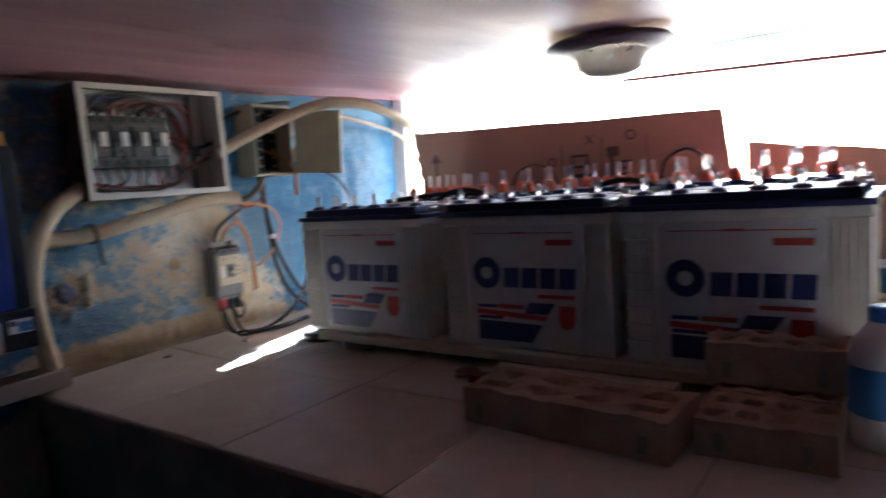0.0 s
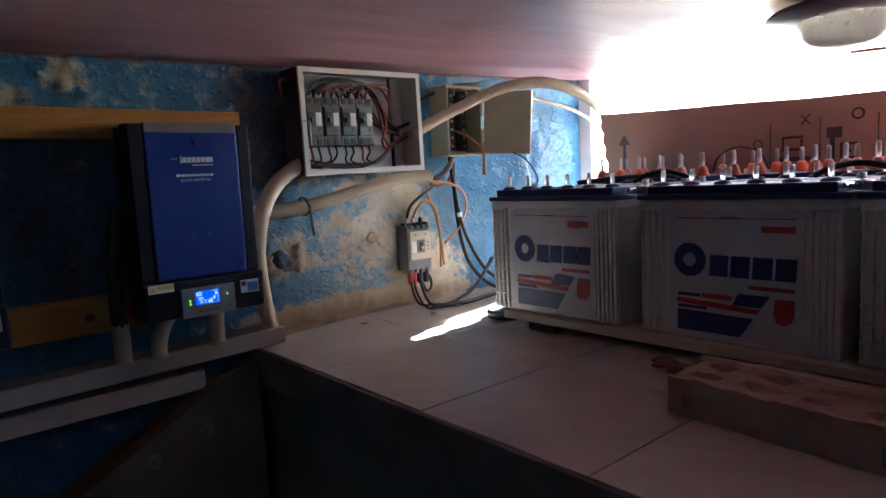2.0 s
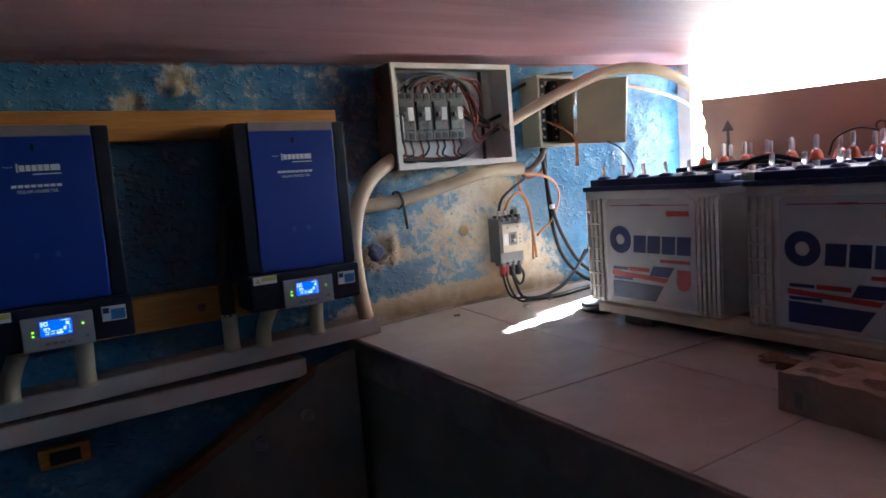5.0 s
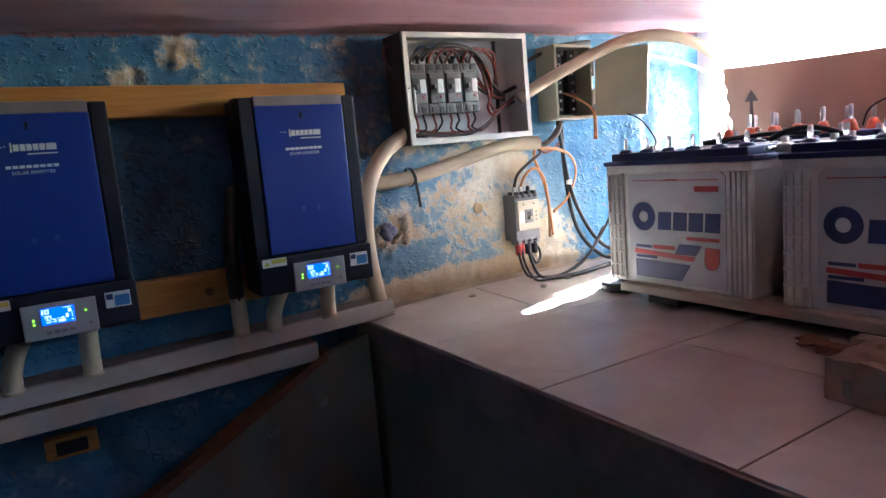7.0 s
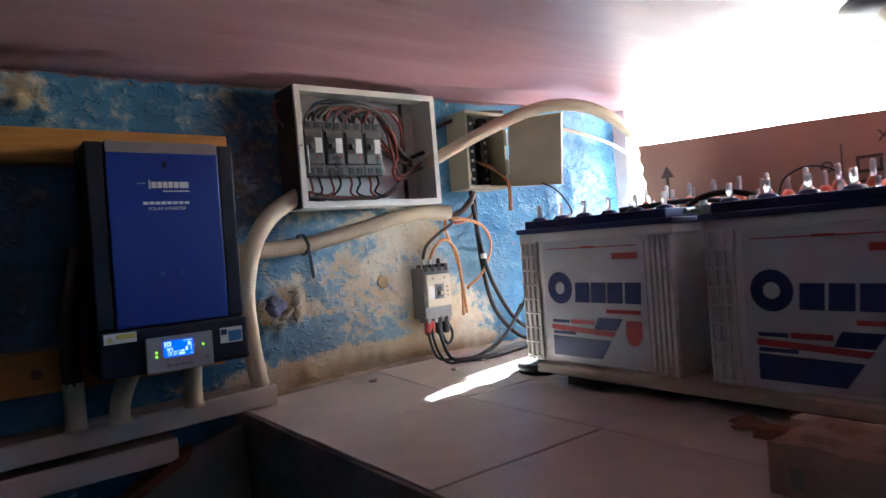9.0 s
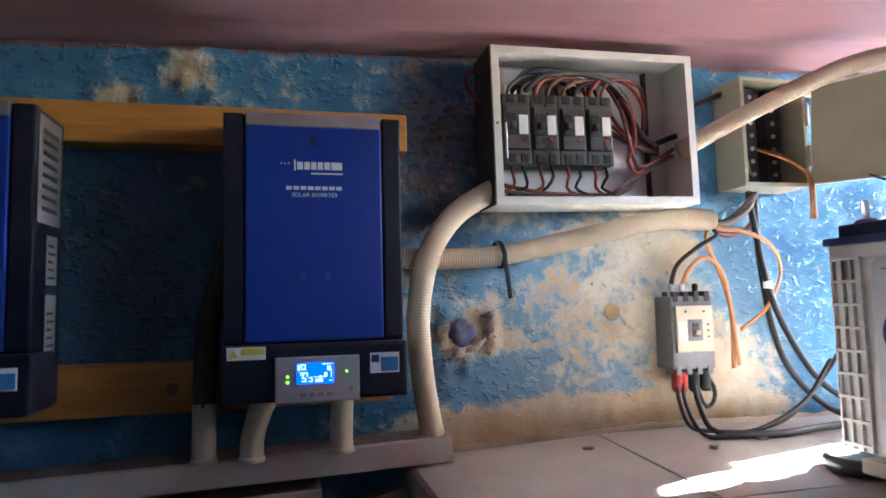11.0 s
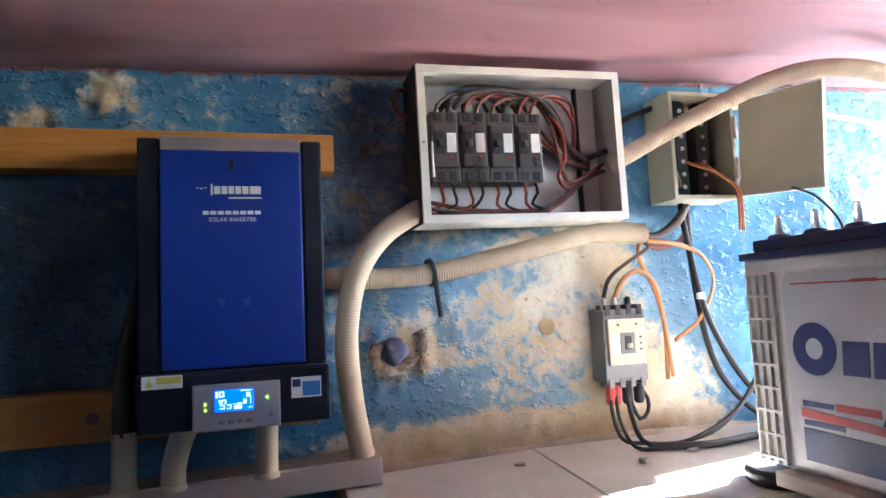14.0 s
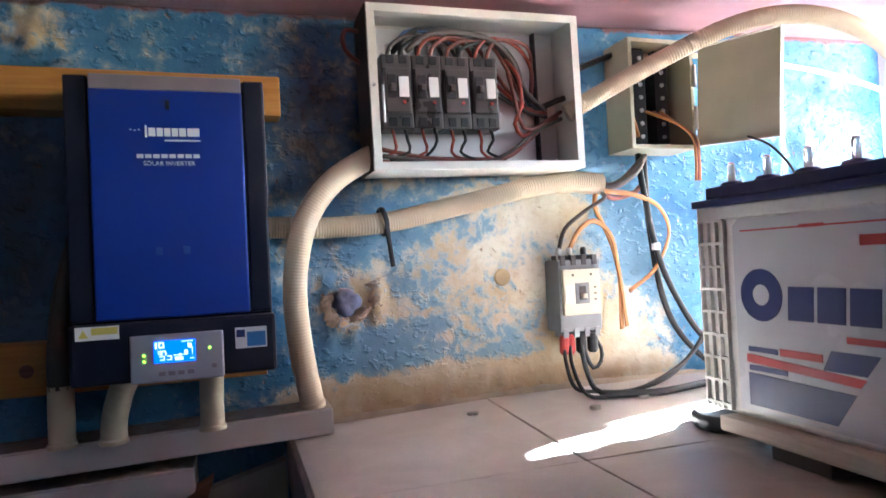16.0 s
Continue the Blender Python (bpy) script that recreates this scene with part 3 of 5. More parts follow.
for z0, z1, x1 in ((1.632, 1.706, 0.883), (1.152, 1.240, 0.84)):
    b = thing("pine_batten", "varnished yellow pine batten behind the inverters", "wood batten", (-1.2, 2.02, z0), group="mounting battens")
    part("board", box(0, x1 + 1.2, 0, WY - 2.022, 0, z1 - z0, 0.003), PINE, b)
    part("knot", lathe([(0.011, -0.0008), (0.012, 0.002)], 14, (1.655 if z0 < 1.5 else 0.95, 0, (z1 - z0) * 0.48), "y"), REDWOOD, b, "dark knot in the wood")
    for x in ((1.37,) if z0 < 1.5 else ()):
        part("screw", lathe([(0.006, -0.0015), (0.006, 0.002)], 10, (x, 0, (z1 - z0) / 2), "y"), STEEL, b)

side = thing("stair_side_board", "dark board with sloping red-brown timber edge under the trunking", "stair side", (0.3, 1.99, 0))
part("board", prism([(-1.3, 0.0), (0.565, 0.0), (0.565, 1.0), (0.43, 0.965), (-1.3, 0.04)], 0.0, 0.03), DARKSIDE, side)
part("edge_strip", prism([(0.44, 0.985), (0.43, 0.955), (-1.3, 0.03), (-1.3, 0.07)], -0.012, 0.036), REDWOOD, side, "red-brown timber edge")
for x, z in ((0.26, 0.80), (0.40, 0.845)):
    part("bolt", lathe([(0.013, -0.03), (0.013, -0.012), (0.02, -0.012), (0.02, 0.0)], 10, (x, 0, z), "y"), STEEL, side)

sb = thing("socket_box", "old brown switch box on blue wall", "switch box", (0.107, WY - 0.012, 0.855))
part("back_box", box(-0.055, 0.055, -0.02, 0.02, 0, 0.05, 0.003), PINE, sb)
part("switch_plate", box(-0.033, 0.033, -0.024, -0.019, 0.009, 0.041, 0.002), BLACK, sb)


# ---- inverters ----
def inverter():
    v = thing("solar_inverter", "blue-fronted wall inverter with lit blue display", "solar inverter", (0.698, 1.885, 1.18), group="inverters on the wall")
    part("body", box(-0.148, 0.148, 0.012, 0.135, 0.0, 0.478, 0.006), NAVY, v)
    part("top_plate", box(-0.112, 0.112, 0.0, 0.03, 0.456, 0.480, 0.002), GREYTOP, v, "greyish top plate")
    part("front_panel", box(-0.113, 0.113, 0.0, 0.014, 0.097, 0.457, 0.003), BLUE, v, "royal blue front panel")
    for s in (-1, 1):
        part("side_trim", box(min(s * 0.115, s * 0.148), max(s * 0.115, s * 0.148), 0.004, 0.03, 0.097, 0.478, 0.004), NAVY, v)
    part("lower_housing", box(-0.150, 0.152, -0.006, 0.10, 0.0, 0.093, 0.006), NAVY, v)
    part("side_plate", box(0.1475, 0.1492, 0.02, 0.118, 0.295, 0.468, 0.0005, 1), GREYTOP, v, "grey ventilated side plate")
    for k in range(8):
        part("vent_slot", box(0.1488, 0.1500, 0.035, 0.10, 0.315 + k * 0.018, 0.322 + k * 0.018, 0), BLACK, v)
    for z0, z1 in ((0.198, 0.278), (0.088, 0.182)):
        part("rating_label", box(0.1478, 0.1490, 0.062, 0.108, z0, z1, 0), LABELGREY, v, "pale grey rating label")
        for k in range(5):
            part("print_line", box(0.1488, 0.1493, 0.068, 0.102 - 0.006 * (k % 3), z0 + 0.010 + 0.013 * k, z0 + 0.014 + 0.013 * k, 0), DARKINK, v)
    pn = part("display_panel", box(-0.066, 0.070, -0.012, -0.004, -0.002, 0.072, 0.003), PANELGREY, v, "silver-grey control panel")
    part("screen", box(-0.032, 0.028, -0.0135, -0.011, 0.028, 0.062, 0.001), LCD, pn, "lit blue display")
    for x0, x1, z0, z1 in ((-0.030, -0.027, 0.05, 0.06), (-0.025, -0.019, 0.058, 0.06), (-0.025, -0.019, 0.051, 0.053), (-0.019, -0.017, 0.051, 0.06), (-0.025, -0.023, 0.051, 0.06),
                           (-0.026, -0.014, 0.045, 0.0468), (-0.022, -0.020, 0.04, 0.046), (-0.016, -0.014, 0.04, 0.046), (-0.026, -0.020, 0.0415, 0.043), (-0.024, -0.018, 0.032, 0.0335),
                           (-0.018, -0.0165, 0.032, 0.038), (-0.024, -0.018, 0.0375, 0.039), (-0.013, -0.007, 0.032, 0.0335), (-0.013, -0.007, 0.0375, 0.039), (-0.008, -0.0065, 0.032, 0.039),
                           (-0.002, 0.010, 0.031, 0.036), (-0.004, 0.004, 0.0385, 0.0395), (0.004, 0.008, 0.037, 0.041), (0.008, 0.016, 0.0385, 0.0395), (0.012, 0.017, 0.0395, 0.046),
                           (0.017, 0.023, 0.049, 0.056), (0.023, 0.024, 0.038, 0.05), (0.008, 0.025, 0.059, 0.0602), (0.02, 0.026, 0.032, 0.0332)):
        part("symbol", box(x0, x1, -0.0140, -0.0132, z0, z1, 0), LCDINK, pn, "pale lit mark")
    for x, z in ((-0.046, 0.041), (-0.046, 0.032), (0.049, 0.046)):
        part("led", lathe([(0.0022, -0.0136), (0.0022, -0.011)], 8, (x, 0, z), "y"), LED, pn, "lit green lamp")
    part("power_button", lathe([(0.004, -0.0135), (0.004, -0.011)], 10, (0.055, 0, 0.018), "y"), GREYTOP, pn)
    for k in range(4):
        part("key", box(-0.026 + k * 0.014, -0.016 + k * 0.014, -0.0132, -0.011, 0.008, 0.015, 0.001), GREYTOP, pn)
    st = part("warning_sticker", box(-0.140, -0.080, -0.0075, -0.0055, 0.070, 0.0905, 0), WHITE, v, "white and yellow warning sticker")
    part("sticker_band", box(-0.118, -0.082, -0.0085, -0.0072, 0.078, 0.0885, 0), YELLOW, st)
    part("sticker_sign", prism([(-0.136, 0.074), (-0.122, 0.074), (-0.129, 0.086)], -0.0085, -0.0072), YELLOW, st)
    st2 = part("brand_sticker", box(0.088, 0.137, -0.0075, -0.0055, 0.040, 0.0735, 0), WHITE, v, "white sticker with blue block")
    part("sticker_block", box(0.106, 0.135, -0.0085, -0.0072, 0.0425, 0.066, 0), PALEBLUE, st2)
    part("sticker_mark", box(0.090, 0.103, -0.0085, -0.0072, 0.058, 0.070, 0), BLUEINK, st2)
    for x0, x1, z0, z1 in ((-0.034, -0.031, 0.381, 0.400), (-0.029, -0.019, 0.383, 0.396), (-0.017, -0.008, 0.383, 0.396), (-0.006, 0.003, 0.383, 0.396), (0.005, 0.014, 0.383, 0.396),
                           (0.016, 0.026, 0.383, 0.396), (0.028, 0.046, 0.383, 0.396), (-0.006, 0.047, 0.375, 0.3775), (-0.056, -0.053, 0.392, 0.394), (-0.05, -0.047, 0.391, 0.393), (-0.044, -0.041, 0.392, 0.394)):
        part("logo_bar", box(x0, x1, -0.0012, 0.0004, z0, z1, 0), WHITE, v)
    for k in range(8):
        part("model_bar", box(-0.047 + 0.0118 * k, -0.0375 + 0.0118 * k, -0.0012, 0.0004, 0.3485, 0.3545, 0), WHITE, v)
    lettering("SOLAR INVERTER", 0.0098, WHITE, v, (0.0, -0.0006, 0.3395), (90, 0, 0))
    for x in (-0.020, 0.020):
        part("clip", box(x - 0.005, x + 0.005, -0.0012, 0.001, 0.196, 0.208, 0.0005, 1), PLUGBLUE, v)
    part("mount_bracket", box(-0.135, 0.075, 0.085, 0.128, 0.476, 0.486, 0.002), NAVY, v)
    part("catch", box(-0.003, 0.003, -0.002, 0.001, 0.425, 0.440, 0.001), NAVY, v)
    return v


inv = inverter()
copy_thing(inv, pose(0.127, 1.885, 1.18))


def cable(name, label, pts, r, material, flat=1.0, cat="cable"):
    t = thing(name, label, cat, pts[0])
    part("sheath", tube([tuple(Vector(p) - Vector(pts[0])) for p in pts], r, 8, 0.012, 0, flat), material, t, smooth=True)
    return t


def inverter_pipe(x, pts, label="cream flexible conduit from inverter into trunking"):
    t = thing("conduit", label, "conduit", (x, 1.96, 1.084 - 0.028 * (0.953 - x)), group="conduits below inverters")
    part("hose", tube(pts, 0.020, 18, 0.003, 0.0003), CREAMPIPE, t, smooth=True)
    part("collar", lathe([(0.0225, 0.0), (0.0222, 0.006), (0.020, 0.009)], 24, (pts[0][0], pts[0][1], 0.0)), CREAMPIPE, t)


for dx in (0.0, -0.571):
    inverter_pipe(0.513 + dx, [(0, 0.02, 0), (0, 0.02, 0.04), (0.0, 0.022, 0.10)])
    cable("cable_bundle", "dark brown taped cable bundle beside the inverter", [(0.513 + dx, 1.98, 1.165), (0.512 + dx, 1.985, 1.22), (0.52 + dx, 2.0, 1.32), (0.55 + dx, 2.02, 1.45)], 0.019, TAPE)
    inverter_pipe(0.592 + dx, [(0, 0, 0), (0.002, 0, 0.04), (0.015, -0.01, 0.085), (0.03, -0.02, 0.115)])
    inverter_pipe(0.744 + dx, [(0, 0, 0), (0, 0, 0.05), (0.002, -0.01, 0.115)])


# ---- wall conduits ----
def conduit(name, label, pts, r, ribs=0.0022, base=None):
    base = base or pts[0]
    t = thing(name, label, "conduit", base)
    part("hose", tube([tuple(Vector(p) - Vector(base)) for p in pts], r, 16, 0.0014, ribs), CREAMPIPE, t, smooth=True)
    line = [Vector(p) - Vector(base) for p in pts]
    for a, b in ((line[0], line[1]), (line[-1], line[-2])):
        d = (b - a).normalized()
        part("collar", tube([a + d * 0.002, a + d * 0.008, a + d * 0.014], r + 0.0012, 20, 0.004), CREAMPIPE, t, smooth=True)
    return t


low = conduit("corrugated_conduit", "cream corrugated conduit strapped along the wall", [(0.80, 2.04, 1.42), (0.86, 2.035, 1.423), (0.948, 2.035, 1.420), (1.076, 2.035, 1.427), (1.224, 2.035, 1.456), (1.396, 2.03, 1.494), (1.493, 2.03, 1.505), (1.567, 2.03, 1.499)], 0.0215)
part("joint_sleeve", tube([(0.66, -0.01, 0.084), (0.70, -0.01, 0.085), (0.767, -0.01, 0.079)], 0.0245, 16, 0.0014, 0.0022), CREAMPIPE, low, smooth=True)
conduit("bent_conduit", "smooth cream conduit bending down into the trunking", [(1.06, 2.0, 1.555), (1.037, 2.0, 1.547), (0.974, 1.995, 1.507), (0.928, 1.99, 1.451), (0.904, 1.99, 1.387), (0.893, 1.995, 1.302), (0.900, 2.0, 1.197), (0.919, 2.01, 1.083)], 0.0225, 0.0004)
# The last two points, out of sight, are added to taper the sun patch.
conduit("window_conduit", "cream corrugated conduit arching over the box to the window", [(1.47, 1.99, 1.645), (1.55, 1.96, 1.690), (1.66, 1.90, 1.748), (1.76, 1.84, 1.793), (1.85, 1.80, 1.811), (1.98, 1.79, 1.812), (2.15, 1.83, 1.80), (2.32, 1.905, 1.79), (2.54, 1.995, 1.765), (2.605, 2.028, 1.735), (2.62, 2.034, 1.68)], 0.0195)
conduit("thin_conduit", "thin cream conduit along the blue wall to the window", [(1.72, 2.055, 1.80), (1.95, 2.055, 1.815), (2.154, 2.05, 1.799), (2.297, 2.05, 1.782), (2.44, 2.045, 1.752), (2.53, 2.03, 1.704), (2.56, 2.02, 1.62)], 0.0068, 0.0)
tie = thing("cable_tie", "black cable tie hanging from the conduit", "cable tie", (1.074, 2.035, 1.427))
part("loop", tube([(0.0, -0.03, 0.0), (-0.004, -0.012, 0.026), (-0.004, 0.02, 0.027), (0.0, 0.03, 0.0), (0.004, 0.01, -0.026), (0.0, -0.028, -0.01), (0.0, -0.03, 0.003)], 0.005, 8, 0.005, 0, 3.0), BLACK, tie)
part("tail", tube([(-0.001, -0.03, -0.005), (0.002, -0.034, -0.04), (0.008, -0.032, -0.088)], 0.0048, 8, 0.01, 0, 3.0), BLACK, tie)

mark = tagged(link("round_plug", lathe([(0.019, 0.004), (0.019, -0.001), (0.016, -0.0025)], 18, (1.342, WY - 0.0015, 1.304), "y"), OCHREPLUG), "round tan plaster plug in the wall", "wall plug")
stub = thing("pipe_stub", "blue-grey pipe stub in a broken plaster hole", "pipe stub", (0.998, WY - 0.004, 1.272))
VIOLET = dull("violet_grey_plastic", (0.11, 0.125, 0.22), 0.5, vary=0.45, scale=40, relief=0.5, dust=0.5)
knob = lathe([(0.027, 0.006), (0.027, -0.010), (0.024, -0.017), (0.016, -0.021), (0.006, -0.019)], 22, axis="y")
for v in knob.verts:
    k = 1 + 0.4 * noise.noise((v.co.x * 95, v.co.y * 95, v.co.z * 95))
    v.co = Vector((v.co.x * k, v.co.y * k, v.co.z * k))
part("plug_end", knob, VIOLET, stub, "bluish broken pipe end", True)
for nm, pts, r in (("plaster_rim", [(-0.036, 0, 0.012), (-0.038, 0, -0.012), (-0.024, 0, -0.034), (0.0, 0, -0.042), (0.024, 0, -0.034), (0.036, 0, -0.014)], 0.011),
                   ("plaster_ridge", [(0.054, 0, 0.040), (0.060, 0, 0.02), (0.056, 0, -0.004), (0.061, 0, -0.03), (0.056, 0, -0.045)], 0.010)):
    crust = tube(pts, r, 12, 0.004)
    for v in crust.verts:
        k = 0.010 * noise.noise(v.co * 55) + 0.010 * noise.noise(v.co * 170)
        v.co += Vector((k, -0.6 * k, 0.8 * k))
    part(nm, crust, MORTAR, stub, "broken tan plaster")


# ---- distribution box with four breakers ----
def open_tray(t_ob, material, w, h, d, t=0.002, lip=0.016):
    """A sheet-steel tray, open towards -y, its mouth framed by a folded lip; origin at the lower left of the mouth."""
    for nm, a in (("back_panel", (t, w - t, d - t, d, t, h - t)), ("side_panel", (0, t, 0, d, 0, h)), ("side_panel", (w - t, w, 0, d, 0, h)), ("bottom_panel", (t, w - t, 0, d, 0, t)), ("top_panel", (t, w - t, 0, d, h - t, h)),
                  ("front_lip", (0, w, -t, 0, 0, lip)), ("front_lip", (0, w, -t, 0, h - lip, h)), ("front_lip", (0, lip, -t, 0, lip, h - lip)), ("front_lip", (w - lip, w, -t, 0, lip, h - lip))):
        part(nm, box(*a, 0.0006, 1), material, t_ob)


def wire(name, pts, r, material, parent, label=""):
    return part(name, tube(pts, r, 7, 0.012), material, parent, label, True)


def breaker_pole(parent, x, z, w, h):
    """One moulded breaker: stepped case, white toggle block, red mark, terminal wells."""
    b = part("breaker", box(x, x + w - 0.001, 0.042, 0.098, z, z + h, 0.002), CHARCOAL, parent, "charcoal moulded breaker")
    part("raised_face", box(x + 0.004, x + w - 0.006, 0.034, 0.045, z + 0.03, z + h - 0.028, 0.002), CHARCOAL, b)
    part("toggle_well", box(x + 0.008, x + 0.026, 0.0325, 0.035, z + 0.058, z + 0.104, 0.001), BLACK, b)
    part("toggle", box(x + 0.012, x + 0.022, 0.022, 0.034, z + 0.070, z + 0.084, 0.002), CHARCOAL, b)
    part("white_face", box(x + 0.031, x + 0.051, 0.0315, 0.035, z + 0.060, z + 0.100, 0.001), WHITE, b, "white rating label")
    part("red_mark", lathe([(0.0035, 0.032), (0.0035, 0.035)], 10, (x + 0.041, 0, z + 0.050), "y"), REDINK, b, "red test button")
    for k in (0, 1):
        part("terminal_well", box(x + 0.010 + 0.026 * k, x + 0.026 + 0.026 * k, 0.040, 0.046, z + 0.004, z + 0.022, 0.001), BLACK, b)
        part("terminal_well", box(x + 0.010 + 0.026 * k, x + 0.026 + 0.026 * k, 0.040, 0.046, z + h - 0.018, z + h - 0.002, 0.001), BLACK, b)
    part("badge", box(x + 0.012, x + 0.022, 0.0435, 0.0455, z + h - 0.026, z + h - 0.019, 0), GREYTOP, b)
    return b


W, H, D = 0.445, 0.316, 0.110
dbox = thing("distribution_box", "open off-white steel breaker box full of wires", "breaker box", (1.0435, 1.956, 1.519))
dbox.rotation_euler = (0, radians(-0.8), 0)
open_tray(dbox, SHEET, W, H, D)
# thin dark brown sheet over the box's left outer side
part("soot_film", box(-0.0015, -0.0002, 0.006, D, 0.0, H, 0), DARKBROWN, dbox, "dark brown outer side")
part("back_plate", box(0.012, 0.384, 0.098, 0.106, 0.012, H - 0.012, 0.001), SHEETIN, dbox, "white mounting plate")
part("rail", box(0.388, 0.393, 0.09, 0.107, 0.006, H - 0.006, 0.001), CHARCOAL, dbox, "dark steel rail")
part("hinge_pin", lathe([(0.003, 0.09), (0.003, 0.16)], 8, (0.024, -0.003, 0)), STEEL, dbox)
part("hinge_tab", box(0.018, 0.034, -0.004, -0.002, H - 0.028, H - 0.026, 0), STEEL, dbox)
for k in range(4):
    breaker_pole(dbox, 0.034 + 0.0610 * k, 0.088, 0.0610, 0.146)
part("red_seal", lathe([(0.007, 0.044), (0.007, 0.0465)], 12, (0.050, 0, 0.204), "y"), REDINK, dbox, "red round seal")
random.seed(5)
for k in range(4):
    x = 0.052 + 0.0610 * k
    for j, mt in ((0, (GREYWIRE, REDWIRE, BROWNWIRE, REDWIRE)[k]), (1, (BLACK, BROWNWIRE, BLACK, BROWNWIRE)[k])):
        xx = x + 0.026 * j
        wire("wire", [(xx, 0.055, 0.228), (xx + 0.002, 0.050, 0.250), (xx + 0.03 + 0.02 * random.random(), 0.055, 0.268 + 0.012 * random.random()), (min(0.36, xx + 0.10), 0.065, 0.27),
                      (min(0.37, xx + 0.14), 0.07, 0.22), (0.335 + 0.01 * k, 0.07, 0.14), (0.40, 0.07, 0.12 + 0.008 * k)], 0.0042, mt, dbox)
        part("lug", lathe([(0.006, 0.232), (0.006, 0.256), (0.004, 0.258)], 8, (xx, 0.055, 0)), COPPER if (k + j) % 2 == 0 else BLACK, dbox, "crimped cable lug")
        wire("wire", [(xx, 0.055, 0.090), (xx + 0.003, 0.05, 0.066), (xx - 0.012 + 0.02 * random.random(), 0.055, 0.044), (xx + (-0.03 if k < 2 else 0.03), 0.065, 0.030),
                      ((0.10 if k < 2 else 0.30), 0.075, 0.024 + 0.003 * k)], 0.0033, (REDWIRE, BLACK)[j], dbox)
wire("wire", [(0.03, 0.06, 0.05), (0.07, 0.06, 0.042), (0.13, 0.06, 0.032), (0.22, 0.065, 0.030), (0.30, 0.065, 0.034), (0.36, 0.07, 0.075), (0.40, 0.07, 0.11)], 0.0045, BROWNWIRE, dbox)
wire("wire", [(0.03, 0.055, 0.036), (0.08, 0.055, 0.030), (0.16, 0.06, 0.022), (0.25, 0.06, 0.024), (0.33, 0.07, 0.055), (0.38, 0.07, 0.10)], 0.0045, GREYWIRE, dbox)
wire("wire", [(0.06, 0.07, 0.24), (0.10, 0.06, 0.285), (0.16, 0.06, 0.293), (0.25, 0.065, 0.285), (0.31, 0.07, 0.245), (0.345, 0.07, 0.18), (0.37, 0.07, 0.14), (0.44, 0.06, 0.16)], 0.0062, BLACK, dbox)
wire("wire", [(0.09, 0.055, 0.245), (0.13, 0.045, 0.276), (0.20, 0.045, 0.285), (0.27, 0.05, 0.275), (0.32, 0.06, 0.235), (0.35, 0.06, 0.17), (0.39, 0.06, 0.135)], 0.0058, GREYWIRE, dbox)
wire("wire", [(0.07, 0.07, 0.25), (0.09, 0.06, 0.284), (0.14, 0.06, 0.288), (0.19, 0.07, 0.268)], 0.005, BLUEWIRE, dbox)
wire("wire", [(0.30, 0.05, 0.235), (0.325, 0.045, 0.20), (0.330, 0.045, 0.14), (0.312, 0.045, 0.10), (0.33, 0.05, 0.075), (0.36, 0.06, 0.09), (0.42, 0.06, 0.12)], 0.0045, REDWIRE, dbox)
wire("wire", [(0.305, 0.05, 0.21), (0.315, 0.045, 0.15), (0.325, 0.045, 0.105), (0.35, 0.05, 0.088), (0.43, 0.06, 0.13)], 0.0045, BROWNWIRE, dbox)
wire("wire", [(0.275, 0.05, 0.03), (0.32, 0.055, 0.055), (0.36, 0.06, 0.085), (0.43, 0.06, 0.115)], 0.0045, GREYWIRE, dbox)
part("screw", lathe([(0.003, -0.004), (0.003, 0.0)], 8, (0.008, -0.002, 0.16), "y"), STEEL, dbox)

# ---- smaller open box with its hinged lid ----
sbox = thing("junction_box", "greenish-cream steel junction box with open lid", "junction box", (1.625, 1.985, 1.572))
open_tray(sbox, OLIVE, 0.17, 0.245, 0.093, 0.002, 0.009)
part("terminal_block", box(0.045, 0.075, 0.045, 0.088, 0.02, 0.235, 0.002), BLACK, sbox)
part("terminal_block", box(0.10, 0.135, 0.045, 0.088, 0.02, 0.235, 0.002), BLACK, sbox)
for k in range(7):
    for x in (0.06, 0.118):
        part("terminal_screw", lathe([(0.005, 0.041), (0.005, 0.046)], 8, (x, 0, 0.035 + 0.03 * k), "y"), STEEL, sbox)
lid = part("lid", box(0, 0.198, 0.008, 0.010, 0, 0.220, 0), OLIVE, sbox, "open greenish-cream lid")
lid.matrix_local = pose(0.1635, -0.003, 0.005, 0, 4.0, -77)
for a in ((0, 0.198, 0.0, 0.0078, 0, 0.0018), (0, 0.198, 0.0, 0.0078, 0.2182, 0.220), (0.196, 0.198, 0.0, 0.0078, 0.002, 0.218)):
    part("folded_edge", box(*a, 0), SHEET, lid)
for z in (0.045, 0.14):
    part("hinge", lathe([(0.004, z), (0.004, z + 0.05)], 8, (0.169, -0.006, 0)), SHEET, sbox)
wire("wire", [(0.03, 0.05, 0.12), (0.02, 0.03, 0.09), (0.03, 0.03, 0.06), (0.045, 0.04, 0.035)], 0.005, OCHRE, sbox)
wire("wire", [(0.03, 0.05, 0.16), (0.012, 0.03, 0.13), (0.016, 0.03, 0.08), (0.04, 0.04, 0.05)], 0.005, OCHRE, sbox)
for k, mt in enumerate((OCHRE, BROWNWIRE, OCHRE)):
    wire("wire", [(0.06 + 0.02 * k, 0.03, 0.09), (0.11, -0.01, 0.055), (0.140 + 0.004 * k, -0.025, 0.02), (0.146 + 0.004 * k, -0.025, -0.03), (0.143 + 0.005 * k, -0.025, -0.075)], 0.0034, mt, sbox)


